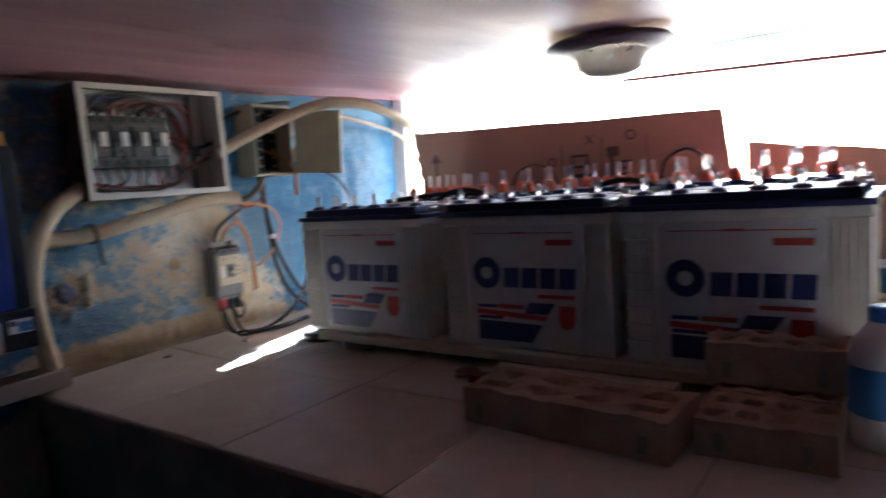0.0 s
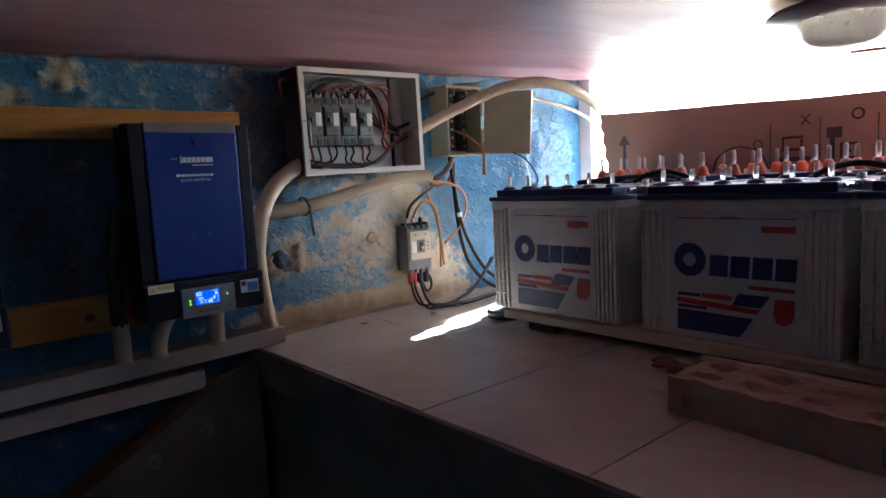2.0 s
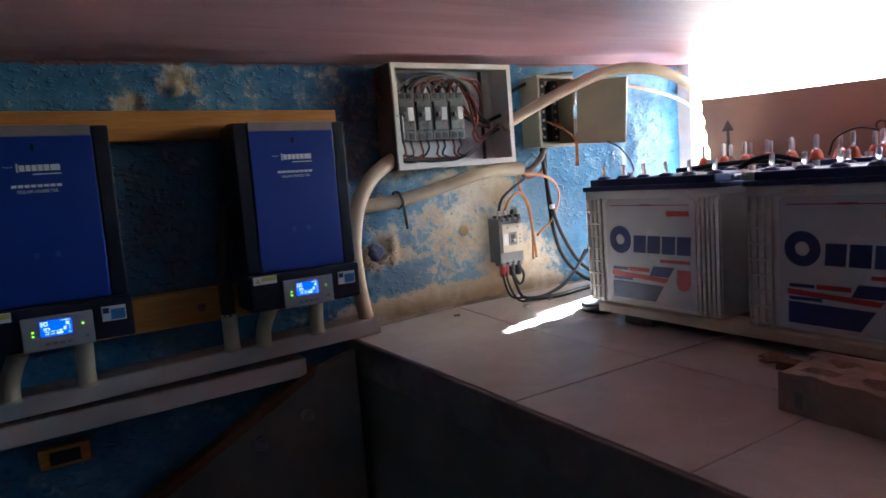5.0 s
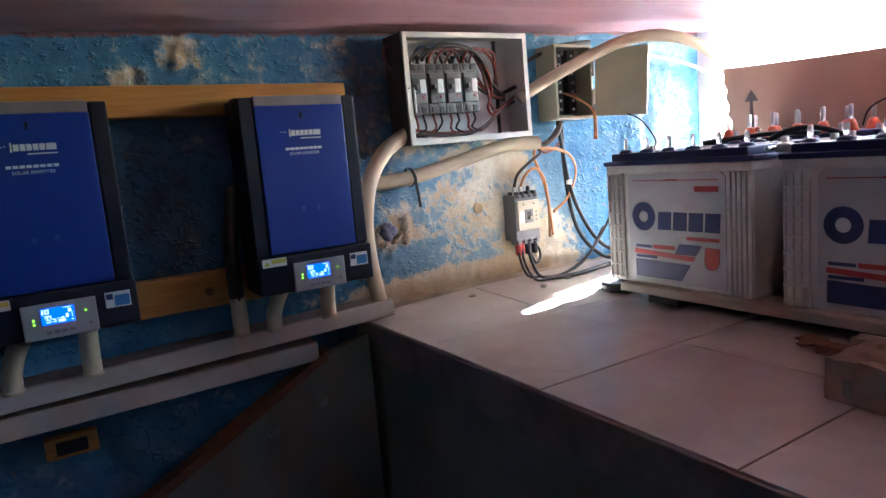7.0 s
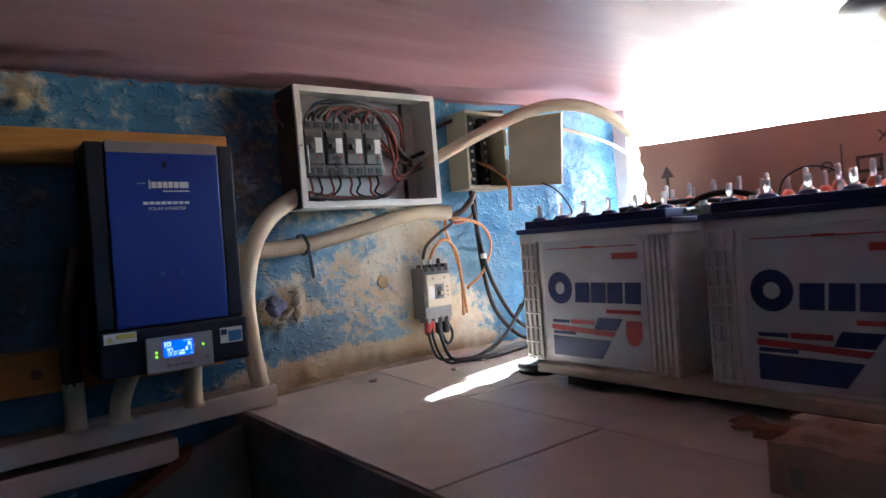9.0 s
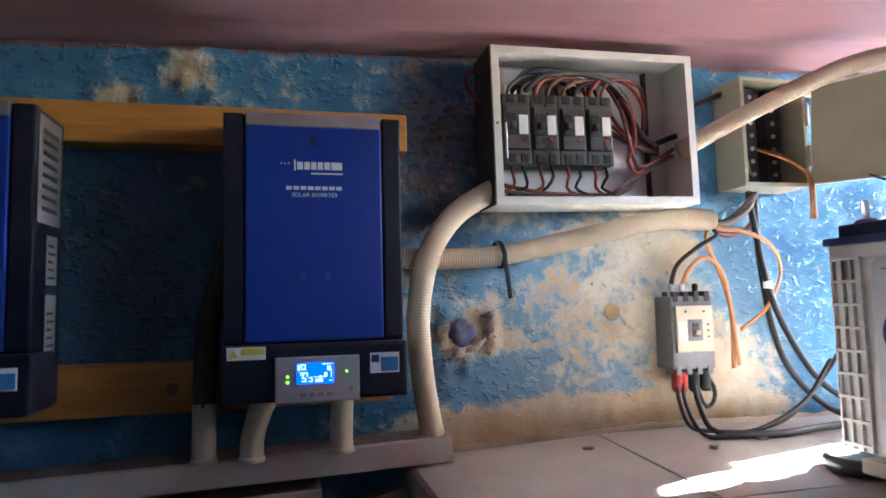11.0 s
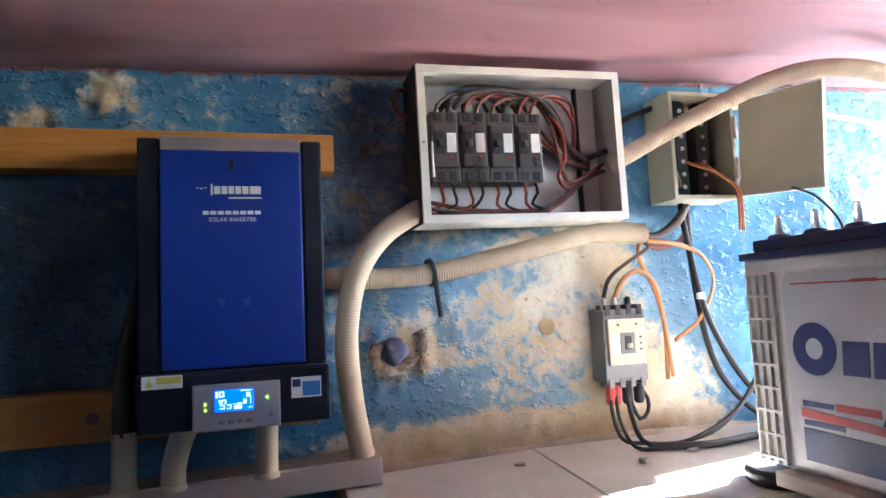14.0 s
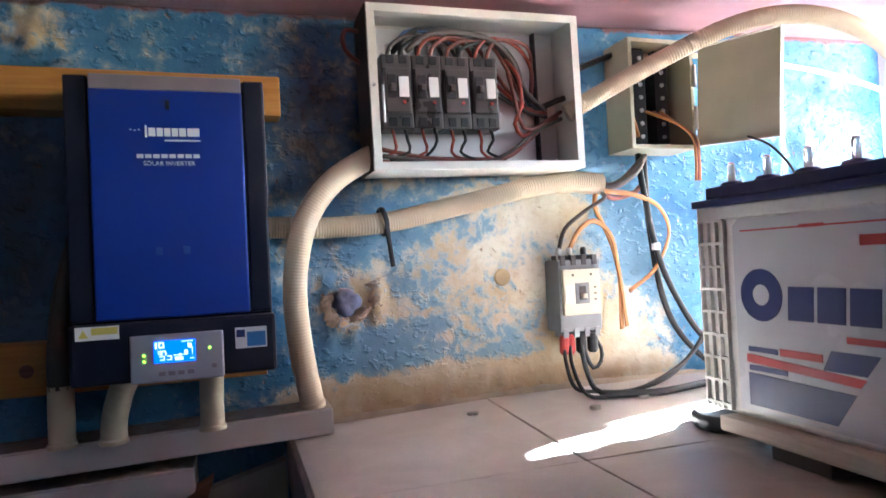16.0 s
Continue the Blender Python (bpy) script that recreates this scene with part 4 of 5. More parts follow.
# ---- cables on the wall ----
ORG = "orange flat cable looping from conduit beside the switch"
cable("flat_cable", ORG, [(1.55, 2.03, 1.495), (1.573, 2.02, 1.483), (1.654, 2.03, 1.475), (1.727, 2.04, 1.447), (1.758, 2.05, 1.385), (1.714, 2.05, 1.304), (1.643, 2.05, 1.257)], 0.0062, OCHRE, 2.2)
cable("flat_cable", "dark grey-brown flat cable from conduit to the switch", [(1.555, 2.03, 1.49), (1.566, 2.01, 1.469), (1.514, 2.01, 1.439), (1.469, 2.02, 1.402), (1.455, 2.028, 1.355)], 0.0052, GREYWIRE, 2.0)
cable("flat_cable", ORG, [(1.56, 2.03, 1.49), (1.545, 2.02, 1.45), (1.575, 2.03, 1.40), (1.597, 2.035, 1.35), (1.609, 2.035, 1.284), (1.611, 2.04, 1.174)], 0.0062, OCHRE, 2.0)
cable("flat_cable", ORG, [(1.481, 2.028, 1.355), (1.500, 2.02, 1.395), (1.54, 2.02, 1.418), (1.588, 2.03, 1.386), (1.604, 2.03, 1.309), (1.622, 2.035, 1.18)], 0.0055, OCHRE, 2.0)
cable("grey_cable", "grey cable from conduit up to the junction box", [(1.56, 2.03, 1.50), (1.60, 2.02, 1.495), (1.66, 2.03, 1.525), (1.70, 2.05, 1.565)], 0.008, GREYWIRE)
cable("grey_cable", "grey cable from conduit up to the junction box", [(1.56, 2.03, 1.49), (1.62, 2.03, 1.505), (1.69, 2.04, 1.56)], 0.007, GREYWIRE)
cable("grey_cable", "brown-grey cable from conduit to the black cables", [(1.565, 2.03, 1.485), (1.60, 2.03, 1.468), (1.66, 2.04, 1.48), (1.69, 2.05, 1.50)], 0.006, BROWNWIRE)
cable("black_cable", "thick black cable hanging down the wall behind batteries", [(1.70, 2.05, 1.57), (1.700, 2.05, 1.52), (1.708, 2.055, 1.409), (1.732, 2.055, 1.251), (1.775, 2.05, 1.150), (1.85, 2.02, 1.07), (1.95, 1.98, 1.05)], 0.0072, BLACK)
cable("black_cable", "thick black cable hanging down the wall behind batteries", [(1.685, 2.05, 1.57), (1.682, 2.04, 1.52), (1.712, 2.04, 1.356), (1.762, 2.04, 1.236), (1.83, 2.02, 1.127), (1.93, 1.98, 1.06)], 0.0072, BLACK)
cable("black_cable", "black cable running behind the conduit", [(1.49, 2.05, 1.735), (1.55, 2.05, 1.766), (1.643, 2.05, 1.803), (1.75, 2.05, 1.83), (1.86, 2.055, 1.842)], 0.007, BLACK)
cable("battery_cable", "dark grey cable sagging across the tiles to the batteries", [(1.457, 2.024, 1.17), (1.450, 2.01, 1.12), (1.45, 1.975, 1.07), (1.50, 1.97, 1.058), (1.58, 1.96, 1.055), (1.68, 1.96, 1.08), (1.79, 1.97, 1.165), (1.86, 1.98, 1.24)], 0.0044, BLACK)
cable("battery_cable", "dark grey cable sagging across the tiles to the batteries", [(1.469, 2.024, 1.17), (1.460, 2.0, 1.11), (1.47, 1.96, 1.055), (1.54, 1.95, 1.054), (1.62, 1.95, 1.068), (1.72, 1.96, 1.11), (1.80, 1.97, 1.19)], 0.0042, BLACK)
cable("battery_cable", "dark cable looping below the switch", [(1.525, 2.024, 1.17), (1.543, 2.02, 1.14), (1.538, 2.015, 1.112), (1.515, 2.01, 1.10), (1.502, 2.015, 1.13), (1.497, 2.024, 1.17)], 0.0045, BLACK)
cable("battery_cable", "dark cable dropping from the switch to the tiles", [(1.495, 2.024, 1.17), (1.490, 2.005, 1.12), (1.492, 1.97, 1.065), (1.53, 1.95, 1.050)], 0.0055, BLACK)
cable("floor_cable", "black cable lying on the tiles beside the wall", [(1.50, 1.96, 1.053), (1.62, 1.93, 1.052), (1.75, 1.95, 1.053), (1.9, 1.97, 1.053), (2.05, 1.93, 1.055)], 0.008, BLACK)

# ---- wall breaker ----
brk = thing("wall_breaker", "grey and cream three-pole breaker screwed to the wall", "circuit breaker", (1.497, 2.016, 1.180))
part("case", box(-0.052, 0.050, 0.0, 0.062, 0.0, 0.155, 0.003), MIDGREY, brk)
part("front", box(-0.045, 0.044, -0.008, 0.002, 0.036, 0.134, 0.002), CREAM, brk, "cream front cover")
part("toggle_plate", box(-0.017, 0.017, -0.0095, -0.007, 0.060, 0.105, 0.001), MIDGREY, brk)
part("toggle_slot", box(-0.008, 0.008, -0.0105, -0.009, 0.068, 0.098, 0.001), CHARCOAL, brk)
part("toggle", box(-0.006, 0.006, -0.020, -0.010, 0.072, 0.082, 0.002), CREAM, brk, "cream switch lever")
part("rating_label", box(-0.040, -0.020, -0.0088, -0.0075, 0.062, 0.10, 0), WHITE, brk)
for k in range(3):
    part("rating_dot", box(0.028, 0.034, -0.0088, -0.0075, 0.066 + 0.013 * k, 0.070 + 0.013 * k, 0), CHARCOAL, brk)
for x in (-0.022, 0.022):
    part("screw", lathe([(0.003, -0.0088), (0.003, -0.007)], 8, (x, 0, 0.122), "y"), CHARCOAL, brk)
for k in range(4):
    x = -0.046 + 0.0255 * k
    part("barrier", box(x, x + 0.012, -0.002, 0.04, 0.143, 0.165, 0.001), CHARCOAL, brk)
    part("barrier", box(x, x + 0.012, -0.002, 0.04, -0.012, 0.008, 0.001), MIDGREY, brk)
for x, mt in ((-0.042, COPPER), (-0.016, COPPER), (0.018, BLACK)):
    part("cable_lug", lathe([(0.006, 0.15), (0.0065, 0.178), (0.004, 0.182)], 10, (x, 0.012, 0)), mt, brk, "crimped lug")
for x, mt in ((-0.040, REDINK), (-0.028, REDINK), (0.0, BLACK), (0.028, BLACK)):
    part("boot", lathe([(0.0085, -0.004), (0.0115, -0.012), (0.0115, -0.040), (0.008, -0.046)], 12, (x, 0.008, -0.002)), mt, brk, "insulating boot")


# ---- batteries ----
def battery(name, label, cap_x, orange, x0, y1, z0, detail=True):
    """A tall lead-acid block, its long face towards -x; y1 is its left end. Local frame: y runs to the right end as -y."""
    L, DP, HC = 0.458, 0.215, 0.335
    b = thing(name, label, "battery", (x0, y1, z0), group="battery bank")
    part("case", box(0.004, DP - 0.004, -L + 0.004, -0.004, 0.0, HC, 0.006), CASE, b)
    part("rim", box(0.0, DP, -L, 0.0, HC - 0.022, HC, 0.003), CASE, b)
    if detail:
        for j in range(9):
            z = 0.012 + 0.0375 * j
            part("rib", box(-0.003, 0.006, -0.060, -0.002, z - 0.0025, z + 0.0025, 0.001), CASE, b)
        for k in range(4):
            y = -0.004 - 0.018 * k
            part("rib", box(-0.0035, 0.006, y - 0.004, y, 0.004, HC - 0.024, 0.0015), CASE, b)
        for k in range(5):
            y = -0.396 - 0.0135 * k
            part("rib", box(-0.0035, 0.006, y - 0.0045, y, 0.004, HC - 0.024, 0.0015), CASE, b)
        lb = part("label_sheet", slab_x([(-0.078, 0.012), (-0.385, 0.012), (-0.385, 0.300), (-0.372, 0.311), (-0.090, 0.311), (-0.078, 0.300)], 0.0015, 0.0045), LABEL, b, "glossy pale label")

        def ink(name, mt, *outlines):
            for o in outlines:
                part(name, slab_x(o, 0.0007, 0.002), mt, lb)

        def bar(y0, y1_, z0_, z1_, lean=0.0):
            return [(-y0, z0_), (-y1_, z0_), (-y1_ - lean, z1_), (-y0 - lean, z1_)]

        ring = bmesh.new()
        n = 28
        for k in range(n):
            a, c = 2 * math.pi * k / n, 2 * math.pi * (k + 1) / n
            o = [(-0.130 + r * math.cos(q), 0.193 + r * math.sin(q)) for r, q in ((0.016, a), (0.040, a), (0.040, c), (0.016, c))]
            slab_x(o, 0.0007, 0.002, ring)
        part("logo_ring", ring, BLUEINK, lb, "navy ring")
        z0_, z1_ = 0.158, 0.207
        for k in range(4):
            y = 0.178 + 0.049 * k
            ink("logo_block", BLUEINK, bar(y, y + 0.043, z0_, z1_, 0.003))
        ink("red_bar", REDINK, bar(0.095, 0.368, 0.291, 0.2935), bar(0.205, 0.245, 0.2905, 0.2955), bar(0.296, 0.366, 0.262, 0.276), bar(0.270, 0.366, 0.134, 0.143),
            bar(0.160, 0.232, 0.104, 0.115), [(-0.096, 0.088), (-0.286, 0.078), (-0.296, 0.090), (-0.096, 0.101)])
        ink("navy_bar", BLUEINK, bar(0.100, 0.156, 0.105, 0.113), bar(0.100, 0.172, 0.076, 0.084), [(-0.098, 0.022), (-0.250, 0.022), (-0.280, 0.068), (-0.098, 0.072)],
            [(-0.232, 0.094), (-0.296, 0.094), (-0.316, 0.122), (-0.246, 0.122)])
        ink("shield", REDINK, [(-0.328, 0.066), (-0.342, 0.060), (-0.358, 0.066), (-0.366, 0.084), (-0.366, 0.118), (-0.326, 0.118), (-0.322, 0.084)])
    lidp = part("lid", box(-0.006, DP + 0.006, -L - 0.006, 0.006, HC, HC + 0.013, 0.003), LIDBLUE, b, "navy lid")
    part("lid_step", box(0.006, DP - 0.008, -L + 0.016, -0.016, HC + 0.013, HC + 0.034, 0.004), LIDBLUE, lidp)
    for k in range(6):
        y = -0.040 - (L - 0.08) / 5 * k
        if orange:
            c = part("vent_plug", lathe([(0.021, HC + 0.026), (0.021, HC + 0.040), (0.018, HC + 0.043), (0.0165, HC + 0.054), (0.0095, HC + 0.067)], 14, (cap_x, y, 0)), ORANGE, b, "orange-red vent plug", True)
            part("tube", lathe([(0.0068, HC + 0.066), (0.0068, HC + 0.104), (0.0045, HC + 0.109)], 10, (cap_x, y, 0)), CLEAR, c, "clear float tube", True)
        else:
            c = part("vent_plug", lathe([(0.020, HC + 0.013), (0.020, HC + 0.036), (0.0165, HC + 0.041), (0.009, HC + 0.043)], 14, (cap_x, y, 0)), LIDBLUE, b, "navy vent plug", True)
            part("tube", lathe([(0.0062, HC + 0.042), (0.0062, HC + 0.068), (0.0048, HC + 0.072)], 10, (cap_x, y, 0)), CLEAR, c, "clear float tube", True)
            part("float", lathe([(0.0040, HC + 0.0715), (0.0040, HC + 0.0735)], 8, (cap_x, y, 0)), REDFLOAT, c, "red float")
    for y in (-0.024, -L + 0.024):
        part("terminal_post", lathe([(0.010, HC + 0.028), (0.009, HC + 0.048)], 12, (DP - 0.04, y, 0)), COPPER, b, "lead terminal post")
    return b


ZB = 1.078
FRONT = "off-white battery with navy lid, label facing the platform"
a1 = battery("battery", FRONT, 0.042, False, 1.545, 1.698, ZB)
copy_thing(a1, pose(1.545, 1.170, ZB))
copy_thing(a1, pose(1.545, 0.686, ZB))
b1 = battery("battery", "off-white battery with navy lid in the middle row", 0.150, False, 1.79, 1.66, ZB, False)
copy_thing(b1, pose(1.79, 1.17, ZB))
copy_thing(b1, pose(1.79, 0.68, ZB))
c1 = battery("battery", "off-white battery with orange-red vent plugs", 0.045, True, 2.030, 1.70, ZB + 0.012, False)
copy_thing(c1, pose(2.030, 1.222, ZB + 0.012))
copy_thing(c1, pose(2.030, 0.744, ZB + 0.012))
d1 = battery("battery", "off-white battery with orange-red vent plugs by the cartons", 0.030, True, 2.252, 1.735, ZB + 0.012, False)
copy_thing(d1, pose(2.252, 1.257, ZB + 0.012))
copy_thing(d1, pose(2.252, 0.779, ZB + 0.012))
for x0, x1, lb in ((1.520, 1.62, "pale weathered plank under the front batteries"), (1.68, 1.84, "pale weathered plank under the batteries"), (1.92, 2.10, "pale weathered plank under the batteries"), (2.18, 2.34, "pale weathered plank under the batteries"), (2.38, 2.46, "pale weathered plank under the batteries")):
    zt = ZB if x0 < 1.9 else ZB + 0.012
    tagged(link("plank", box(x0, x1, 0.2, 1.64, zt - 0.024, zt, 0.003), PALEPLANK), lb, "plank", group="planks under batteries")
    for y in (0.35, 0.95, 1.5):
        tagged(link("plank_block", box(x0 + 0.012, x1 - 0.005, y - 0.05, y + 0.05, FZ, zt - 0.024, 0.003), DARKBROWN), "dark timber block under the plank", "wood block", group="blocks under planks")
for x, y in ((1.60, 1.715),):
    t = thing("rubber_foot", "black rubber puck on the tiles under the battery corner", "rubber puck", (x, y, FZ))
    part("puck", lathe([(0.052, 0.0), (0.058, 0.008), (0.060, 0.022), (0.054, 0.030), (0.045, 0.026), (0.030, 0.024)], 20), BLACK, t, smooth=True)

# links between the batteries
for y in (1.21, 0.722):
    cable("link_cable", "black battery link cable with clamps", [(1.78, y + 0.13, 1.455), (1.79, y + 0.09, 1.474), (1.80, y + 0.04, 1.480), (1.80, y - 0.01, 1.470), (1.80, y - 0.05, 1.452)], 0.0075, BLACK)
cable("link_cable", "black battery link cable arching over orange caps", [(2.2, 1.31, 1.47), (2.2, 1.29, 1.52), (2.2, 1.227, 1.546), (2.2, 1.16, 1.525), (2.2, 1.13, 1.47)], 0.003, BLACK)
cable("link_cable", "black battery link cable arching over orange caps", [(2.2, 0.79, 1.47), (2.2, 0.77, 1.53), (2.2, 0.712, 1.559), (2.2, 0.66, 1.53), (2.2, 0.63, 1.47)], 0.0055, BLACK)
cable("link_cable", "black cable lying on the lids", [(1.72, 1.50, 1.458), (1.78, 1.42, 1.466), (1.86, 1.36, 1.47), (1.95, 1.30, 1.462)], 0.007, BLACK)
cable("link_cable", "thin black cable hanging to the battery terminal", [(1.80, 1.84, 1.572), (1.825, 1.81, 1.55), (1.83, 1.77, 1.505), (1.78, 1.71, 1.468), (1.70, 1.66, 1.452)], 0.0025, BLACK)


tagged(link("cable_marker", lathe([(0.0095, 0.0), (0.0095, 0.016)], 10, (1.7125, 2.04, 1.348)), WHITE), "white sleeve marker on the black cable", "cable marker")


def clamp(x, y, z):
    t = thing("terminal_clamp", "pale lead clamp bolted on a battery terminal", "battery clamp", (x, y, z), group="battery clamps")
    part("jaw", lathe([(0.017, 0.0), (0.018, 0.006), (0.018, 0.018), (0.013, 0.022), (0.008, 0.022)], 14), COPPER, t)
    part("lug", box(-0.008, 0.008, 0.010, 0.045, 0.004, 0.014, 0.002), COPPER, t)
    part("bolt", lathe([(0.005, -0.022), (0.005, 0.022)], 6, (0, 0.03, 0.012), "x"), STEEL, t)


for x, y in ((1.60, 1.205), (1.60, 0.705), (1.74, 1.19), (1.74, 0.735), (1.70, 0.28)):
    clamp(x, y - 0.01, ZB + 0.335 + 0.014)

# ---- cartons behind the batteries ----
def carton(name, label, outline, x):
    t = thing(name, label, "carton", (x, outline[0][0], outline[0][1]))
    o = [(y - outline[0][0], z - outline[0][1]) for y, z in outline]
    part("sheet", slab_x(o, 0.0, 0.006), CARD, t)
    part("inner_sheet", slab_x([(y * 0.985 - 0.004, z - 0.003) for y, z in o], 0.010, 0.014), CARD, t)
    return t


ct = carton("flattened_carton", "brown cardboard carton standing behind the batteries, printed symbols", [(1.900, 1.20), (0.60, 1.20), (0.66, 1.686), (0.90, 1.694), (1.10, 1.697), (1.35, 1.709), (1.60, 1.716), (1.945, 1.730), (1.940, 1.70), (1.946, 1.675), (1.930, 1.645), (1.938, 1.615), (1.922, 1.585), (1.927, 1.55), (1.909, 1.52), (1.916, 1.46), (1.908, 1.40), (1.914, 1.34), (1.903, 1.28)], 2.468)
bm = bmesh.new()
slab_x([(-0.068, 0.24), (-0.082, 0.24), (-0.078, 0.395), (-0.066, 0.395)], -0.002, 0.001, bm)
slab_x([(-0.045, 0.392), (-0.100, 0.392), (-0.072, 0.435)], -0.002, 0.001, bm)
part("printed_arrow", bm, DARKINK, ct)
bm = bmesh.new()
for y, z, s in ((-0.775, 0.428, 0.016),):
    slab_x([(y - s, z - s), (y - s * 0.6, z - s), (y + s, z + s), (y + s * 0.6, z + s)], -0.002, 0.001, bm)
    slab_x([(y + s, z - s), (y + s * 0.6, z - s), (y - s, z + s), (y - s * 0.6, z + s)], -0.002, 0.0012, bm)
part("printed_cross", bm, DARKINK, ct)
n = 16
for cy, cz, r0, r1 in ((-0.93, 0.432, 0.013, 0.019), (-0.62, 0.355, 0.012, 0.018)):
    bm = bmesh.new()
    for k in range(n):
        a, c = 2 * math.pi * k / n, 2 * math.pi * (k + 1) / n
        slab_x([(cy + r * math.cos(q), cz + r * math.sin(q)) for r, q in ((r0, a), (r1, a), (r1, c), (r0, c))], -0.002, 0.001, bm)
    part("printed_ring", bm, DARKINK, ct)
for y0, y1, z0, z1 in ((-0.70, -0.77, 0.325, 0.335), (-0.70, -0.708, 0.325, 0.375), (-0.76, -0.768, 0.325, 0.365), (-0.70, -0.77, 0.367, 0.376), (-0.69, -0.79, 0.290, 0.305), (-0.84, -0.885, 0.36, 0.395), (-0.85, -0.865, 0.28, 0.36),
                       (-0.88, -0.93, 0.29, 0.298), (-0.88, -0.93, 0.335, 0.343), (-0.88, -0.887, 0.29, 0.343), (-0.923, -0.93, 0.29, 0.343), (-0.898, -0.912, 0.312, 0.32), (-0.66, -0.664, 0.26, 0.42), (-0.82, -0.823, 0.26, 0.43), (-0.985, -0.988, 0.26, 0.43)):
    part("printed_bar", slab_x([(y0, z0), (y1, z0), (y1, z1), (y0, z1)], -0.002, 0.001), DARKINK, ct)
carton("low_carton", "brown cardboard carton, lower, with torn top edge", [(0.59, 1.192), (0.13, 1.192), (0.13, 1.505), (0.22, 1.518), (0.31, 1.533), (0.45, 1.548), (0.57, 1.570), (0.59, 1.568)], 2.470)
cable("window_wire", "thin brown wire stretched across the bright window", [(2.485, 1.0, 1.826), (2.485, 0.68, 1.814), (2.485, 0.22, 1.796), (2.485, 0.12, 1.792)], 0.006, BROWNWIRE)

# ---- ceiling lamp ----
lamp = thing("ceiling_lamp", "unlit dome ceiling lamp with brown flange and smoky glass", "ceiling lamp", (2.05, 0.88, 1.852))
part("flange", lathe([(0.06, 0.038), (0.17, 0.030), (0.184, 0.019), (0.184, 0.013), (0.12, 0.0), (0.10, 0.0)], 36), LAMPBASE, lamp, "brown flange", True)
part("glass_dome", lathe([(0.104, 0.006), (0.108, -0.006), (0.105, -0.026), (0.095, -0.046), (0.074, -0.061), (0.040, -0.069), (0.004, -0.071)], 36), FROST, lamp, "smoky glass dome", True)


# ---- blocks and bottle ----
def hollow_block(name, label, x0, y0, w, l, h, z, turn):
    """A pale block, rough at the edges, with a row of oval recesses along its top."""
    t = thing(name, label, "brick", (x0, y0, z), group="bricks on the tiles")
    t.rotation_euler = (0, 0, radians(turn))
    bm = bmesh.new()
    nx, ny = 22, 44
    rows = []
    for j in range(ny + 1):
        row = []
        for i in range(nx + 1):
            x, y = w * i / nx, -l * j / ny
            d = 0.0025 * noise.noise((x * 60 + x0 * 9, y * 60 + y0 * 7, z)) + 0.005 * noise.noise((x * 26 + x0 * 5, y * 18 + y0 * 3, z + 7))
            for k in range(4):
                cy = -l * (k + 0.5) / 4
                for cx in (w * 0.3, w * 0.72):
                    q = ((x - cx) / 0.017) ** 2 + ((y - cy) / (l * 0.075)) ** 2 + 0.9 * noise.noise((x * 45, y * 45, 3.0 + z))
                    if q < 1:
                        d -= 0.016 * min(1, (1 - q) * 2.5)
            row.append(bm.verts.new((x, y, h + d)))
        rows.append(row)
    for a, b in zip(rows, rows[1:]):
        for i in range(nx):
            bm.faces.new((a[i], a[i + 1], b[i + 1], b[i]))
    base = [bm.verts.new(c) for c in ((0, 0, 0), (w, 0, 0), (w, -l, 0), (0, -l, 0))]
    bm.faces.new(base)
    bm.faces.new([r[0] for r in rows] + [base[3], base[0]])
    bm.faces.new([r[-1] for r in rows] + [base[2], base[1]])
    bm.faces.new(rows[0] + [base[1], base[0]])
    bm.faces.new(rows[-1] + [base[2], base[3]])
    part("block", bm, CLAY, t)
    for y in (-0.03, -l + 0.05):
        part("side_notch", box(-0.001, 0.002, y - 0.016, y, 0.012, 0.042, 0), DARKSIDE, t, "dark notch")
    return t


BR = "pale dusty hollow brick lying on the tiles"
hollow_block("brick", BR, 1.196, 0.895, 0.155, 0.405, 0.072, FZ, -4)
hollow_block("brick", BR, 1.232, 0.468, 0.15, 0.205, 0.062, FZ, 2)
hollow_block("brick", "pale dusty hollow brick beside the batteries", 1.395, 0.472, 0.125, 0.205, 0.060, FZ, 1)
hollow_block("brick", "pale dusty hollow brick stacked on other bricks", 1.425, 0.492, 0.16, 0.235, 0.076, FZ + 0.064, 1)
slat = tagged(link("wood_slat", box(1.40, 1.44, 0.60, 1.02, FZ, FZ + 0.02, 0.003), REDWOOD), "dark reddish timber offcut on the tiles", "wood offcut")
slat2 = tagged(link("wood_slat", box(1.455, 1.50, 0.56, 0.98, FZ, FZ + 0.03, 0.003), PALEPLANK), "pale timber offcut on the tiles", "wood offcut")

bot = thing("plastic_bottle", "cloudy white plastic bottle with blue cap", "bottle", (1.40, 0.212, FZ))
part("body", lathe([(0.044, 0.0), (0.048, 0.006), (0.048, 0.15), (0.044, 0.172), (0.024, 0.200), (0.018, 0.206)], 24), BOTTLE, bot, smooth=True)
part("label_band", lathe([(0.0486, 0.055), (0.0486, 0.135)], 24), PALEBLUE, bot, "blue paper band")
part("cap", lathe([(0.020, 0.206), (0.020, 0.228), (0.017, 0.231)], 18), CAPBLUE, bot, "blue screw cap")
bot2 = thing("tall_bottle", "clear bottle with yellow-green label by the window", "bottle", (1.84, 0.262, FZ))
part("body", lathe([(0.036, 0.0), (0.038, 0.006), (0.038, 0.26), (0.030, 0.30), (0.014, 0.34), (0.014, 0.36)], 20), CLEAR, bot2, smooth=True)
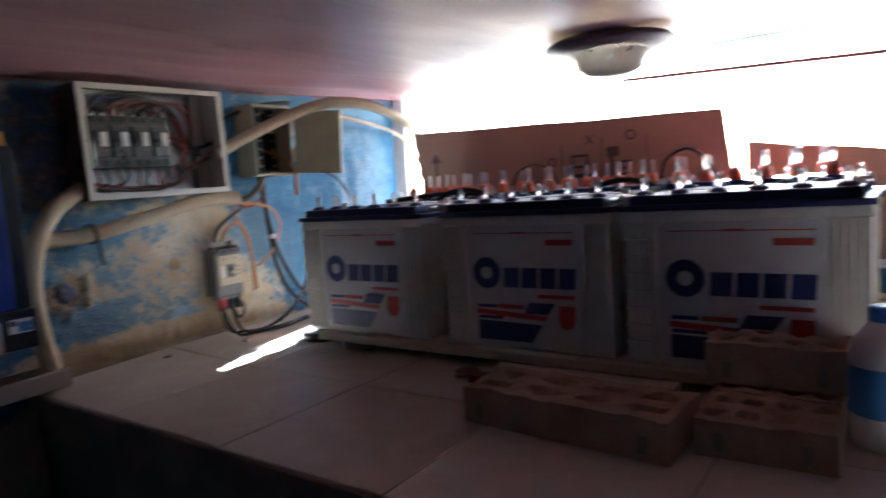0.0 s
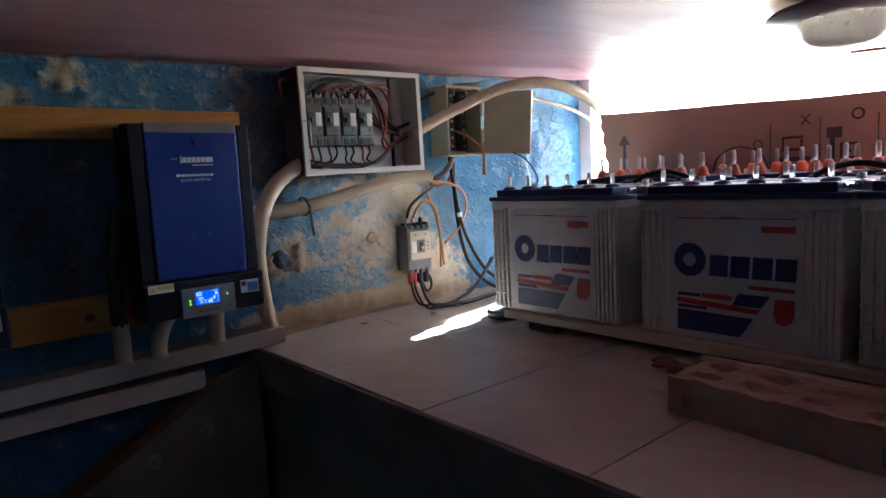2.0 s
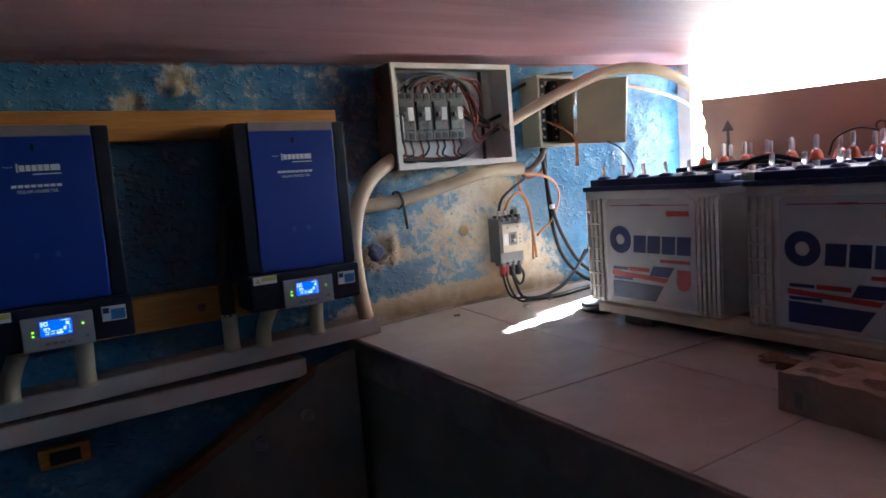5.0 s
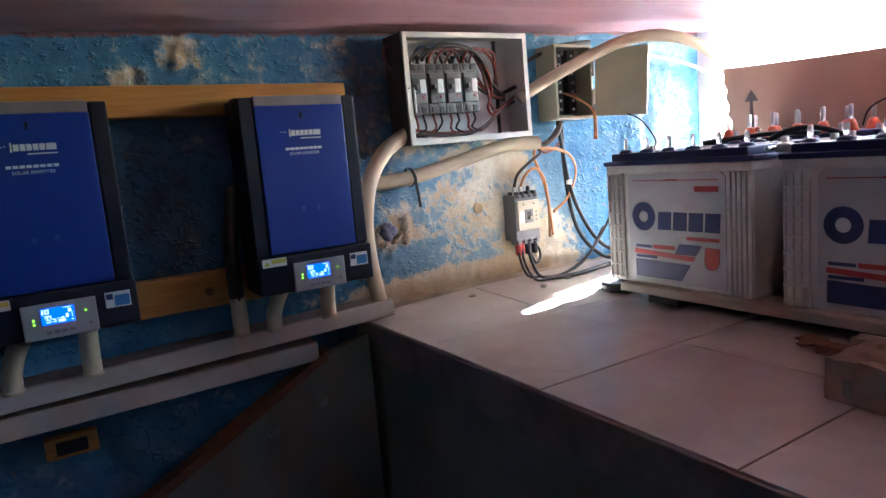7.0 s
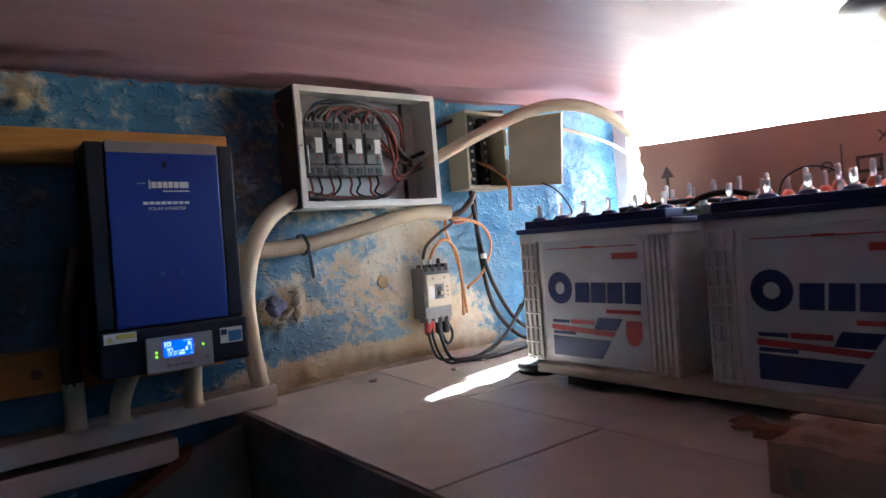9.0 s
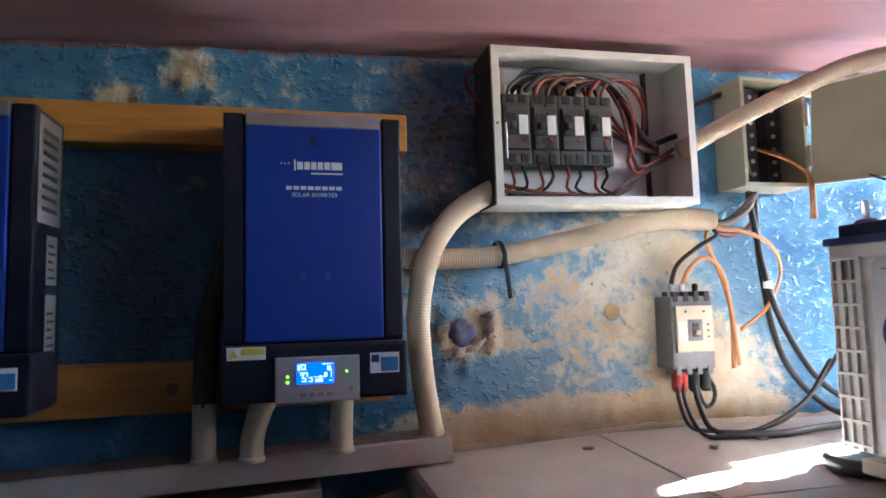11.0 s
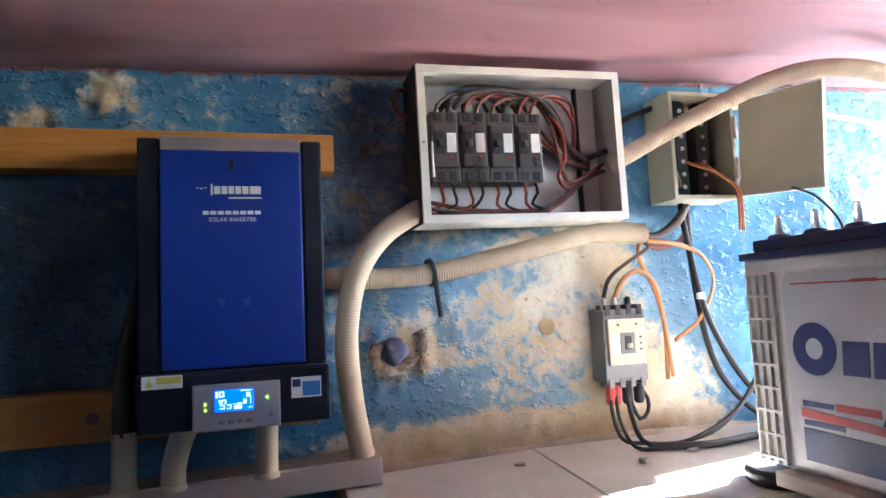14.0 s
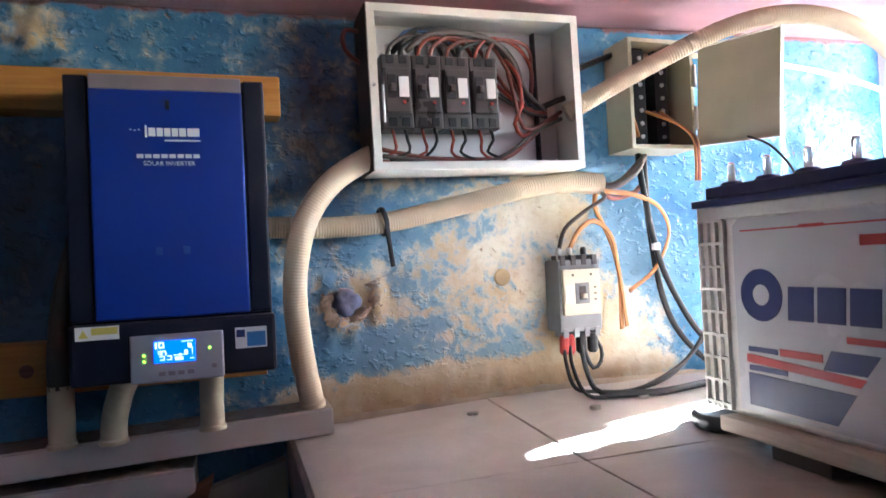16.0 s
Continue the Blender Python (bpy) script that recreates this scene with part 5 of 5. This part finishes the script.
part("label_band", lathe([(0.0386, 0.15), (0.0386, 0.21)], 20), GREENLABEL, bot2, "yellow-green label")
part("cap", lathe([(0.016, 0.355), (0.016, 0.375)], 14), GREENLABEL, bot2)

cable("wire_loop", "brown wire loop out of the breaker box side", [(1.04, 2.03, 1.805), (1.012, 2.01, 1.80), (1.002, 2.0, 1.78), (1.008, 2.0, 1.755), (1.04, 2.03, 1.742)], 0.0045, BROWNWIRE)


def scrap(name, label, cat, x, y, z, r, material, seed, h=0.004):
    """A thin torn scrap with a ragged outline."""
    rnd = random.Random(seed)
    outline = [(r * (0.5 + 0.7 * rnd.random()) * math.cos(a) * 1.4, r * (0.5 + 0.7 * rnd.random()) * math.sin(a)) for a in (2 * math.pi * k / 11 for k in range(11))]
    bm = prism(outline, 0, h)
    for v in bm.verts:
        v.co = Vector((v.co.x, v.co.z, v.co.y + 0.25 * r * abs(noise.noise((v.co.x * 60, v.co.z * 60, seed)))))
    ob = tagged(link(name, bm, material), label, cat, group="scraps on the tiles")
    ob.location = (x, y, z)
    return ob


scrap("dry_scrap", "dark dry scrap lying on the tiles by the batteries", "scrap", 1.47, 1.06, FZ, 0.035, REDWOOD, 1)
scrap("dry_scrap", "dark dry scrap lying on the tiles by the batteries", "scrap", 1.44, 0.96, FZ, 0.026, REDWOOD, 2)
scrap("pink_wrapper", "crumpled pink wrapper behind the battery corner", "wrapper", 1.80, 1.90, FZ + 0.0105, 0.022, PINKFILM, 3, 0.012)
scrap("mortar_crumb", "small grey mortar crumb on the tiles", "crumb", 1.45, 1.90, FZ + 0.0105, 0.010, CONCRETE, 4, 0.008)
scrap("mortar_crumb", "small grey mortar crumb on the tiles", "crumb", 1.22, 1.97, FZ + 0.0104, 0.008, CONCRETE, 5, 0.007)
scrap("mortar_crumb", "small grey mortar crumb on the tiles", "crumb", 1.58, 1.93, FZ + 0.0119, 0.009, CONCRETE, 6, 0.007)
scrap("paper_scrap", "small white paper scrap beside the battery", "paper", 1.50, 1.76, FZ + 0.0040, 0.014, WHITE, 7, 0.002)

# ---- tiles, piece by piece ----
PITCH, GAP = 0.41, 0.003


def cut(start, lo, hi):
    edges, e = [], start
    while e > lo:
        e -= PITCH
    while e < hi:
        a, b = max(e, lo), min(e + PITCH, hi)
        if b - a > 0.03:
            edges.append((a + (GAP / 2 if e >= lo else 0), b - GAP / 2))
        e += PITCH
    return edges


random.seed(3)
for ax, bx in cut(1.29, 0.868, EX - 0.004):
    for ay, by in cut(0.845, -1.39, WY - 0.008):
        dz = random.uniform(-0.0008, 0.0008)
        bm = box(ax, bx, ay, by, 1.0262, FZ + dz, 0.001, 1)
        for v in bm.verts:
            if v.co.z > 1.0277:
                v.co.z += rise(v.co.x, v.co.y)
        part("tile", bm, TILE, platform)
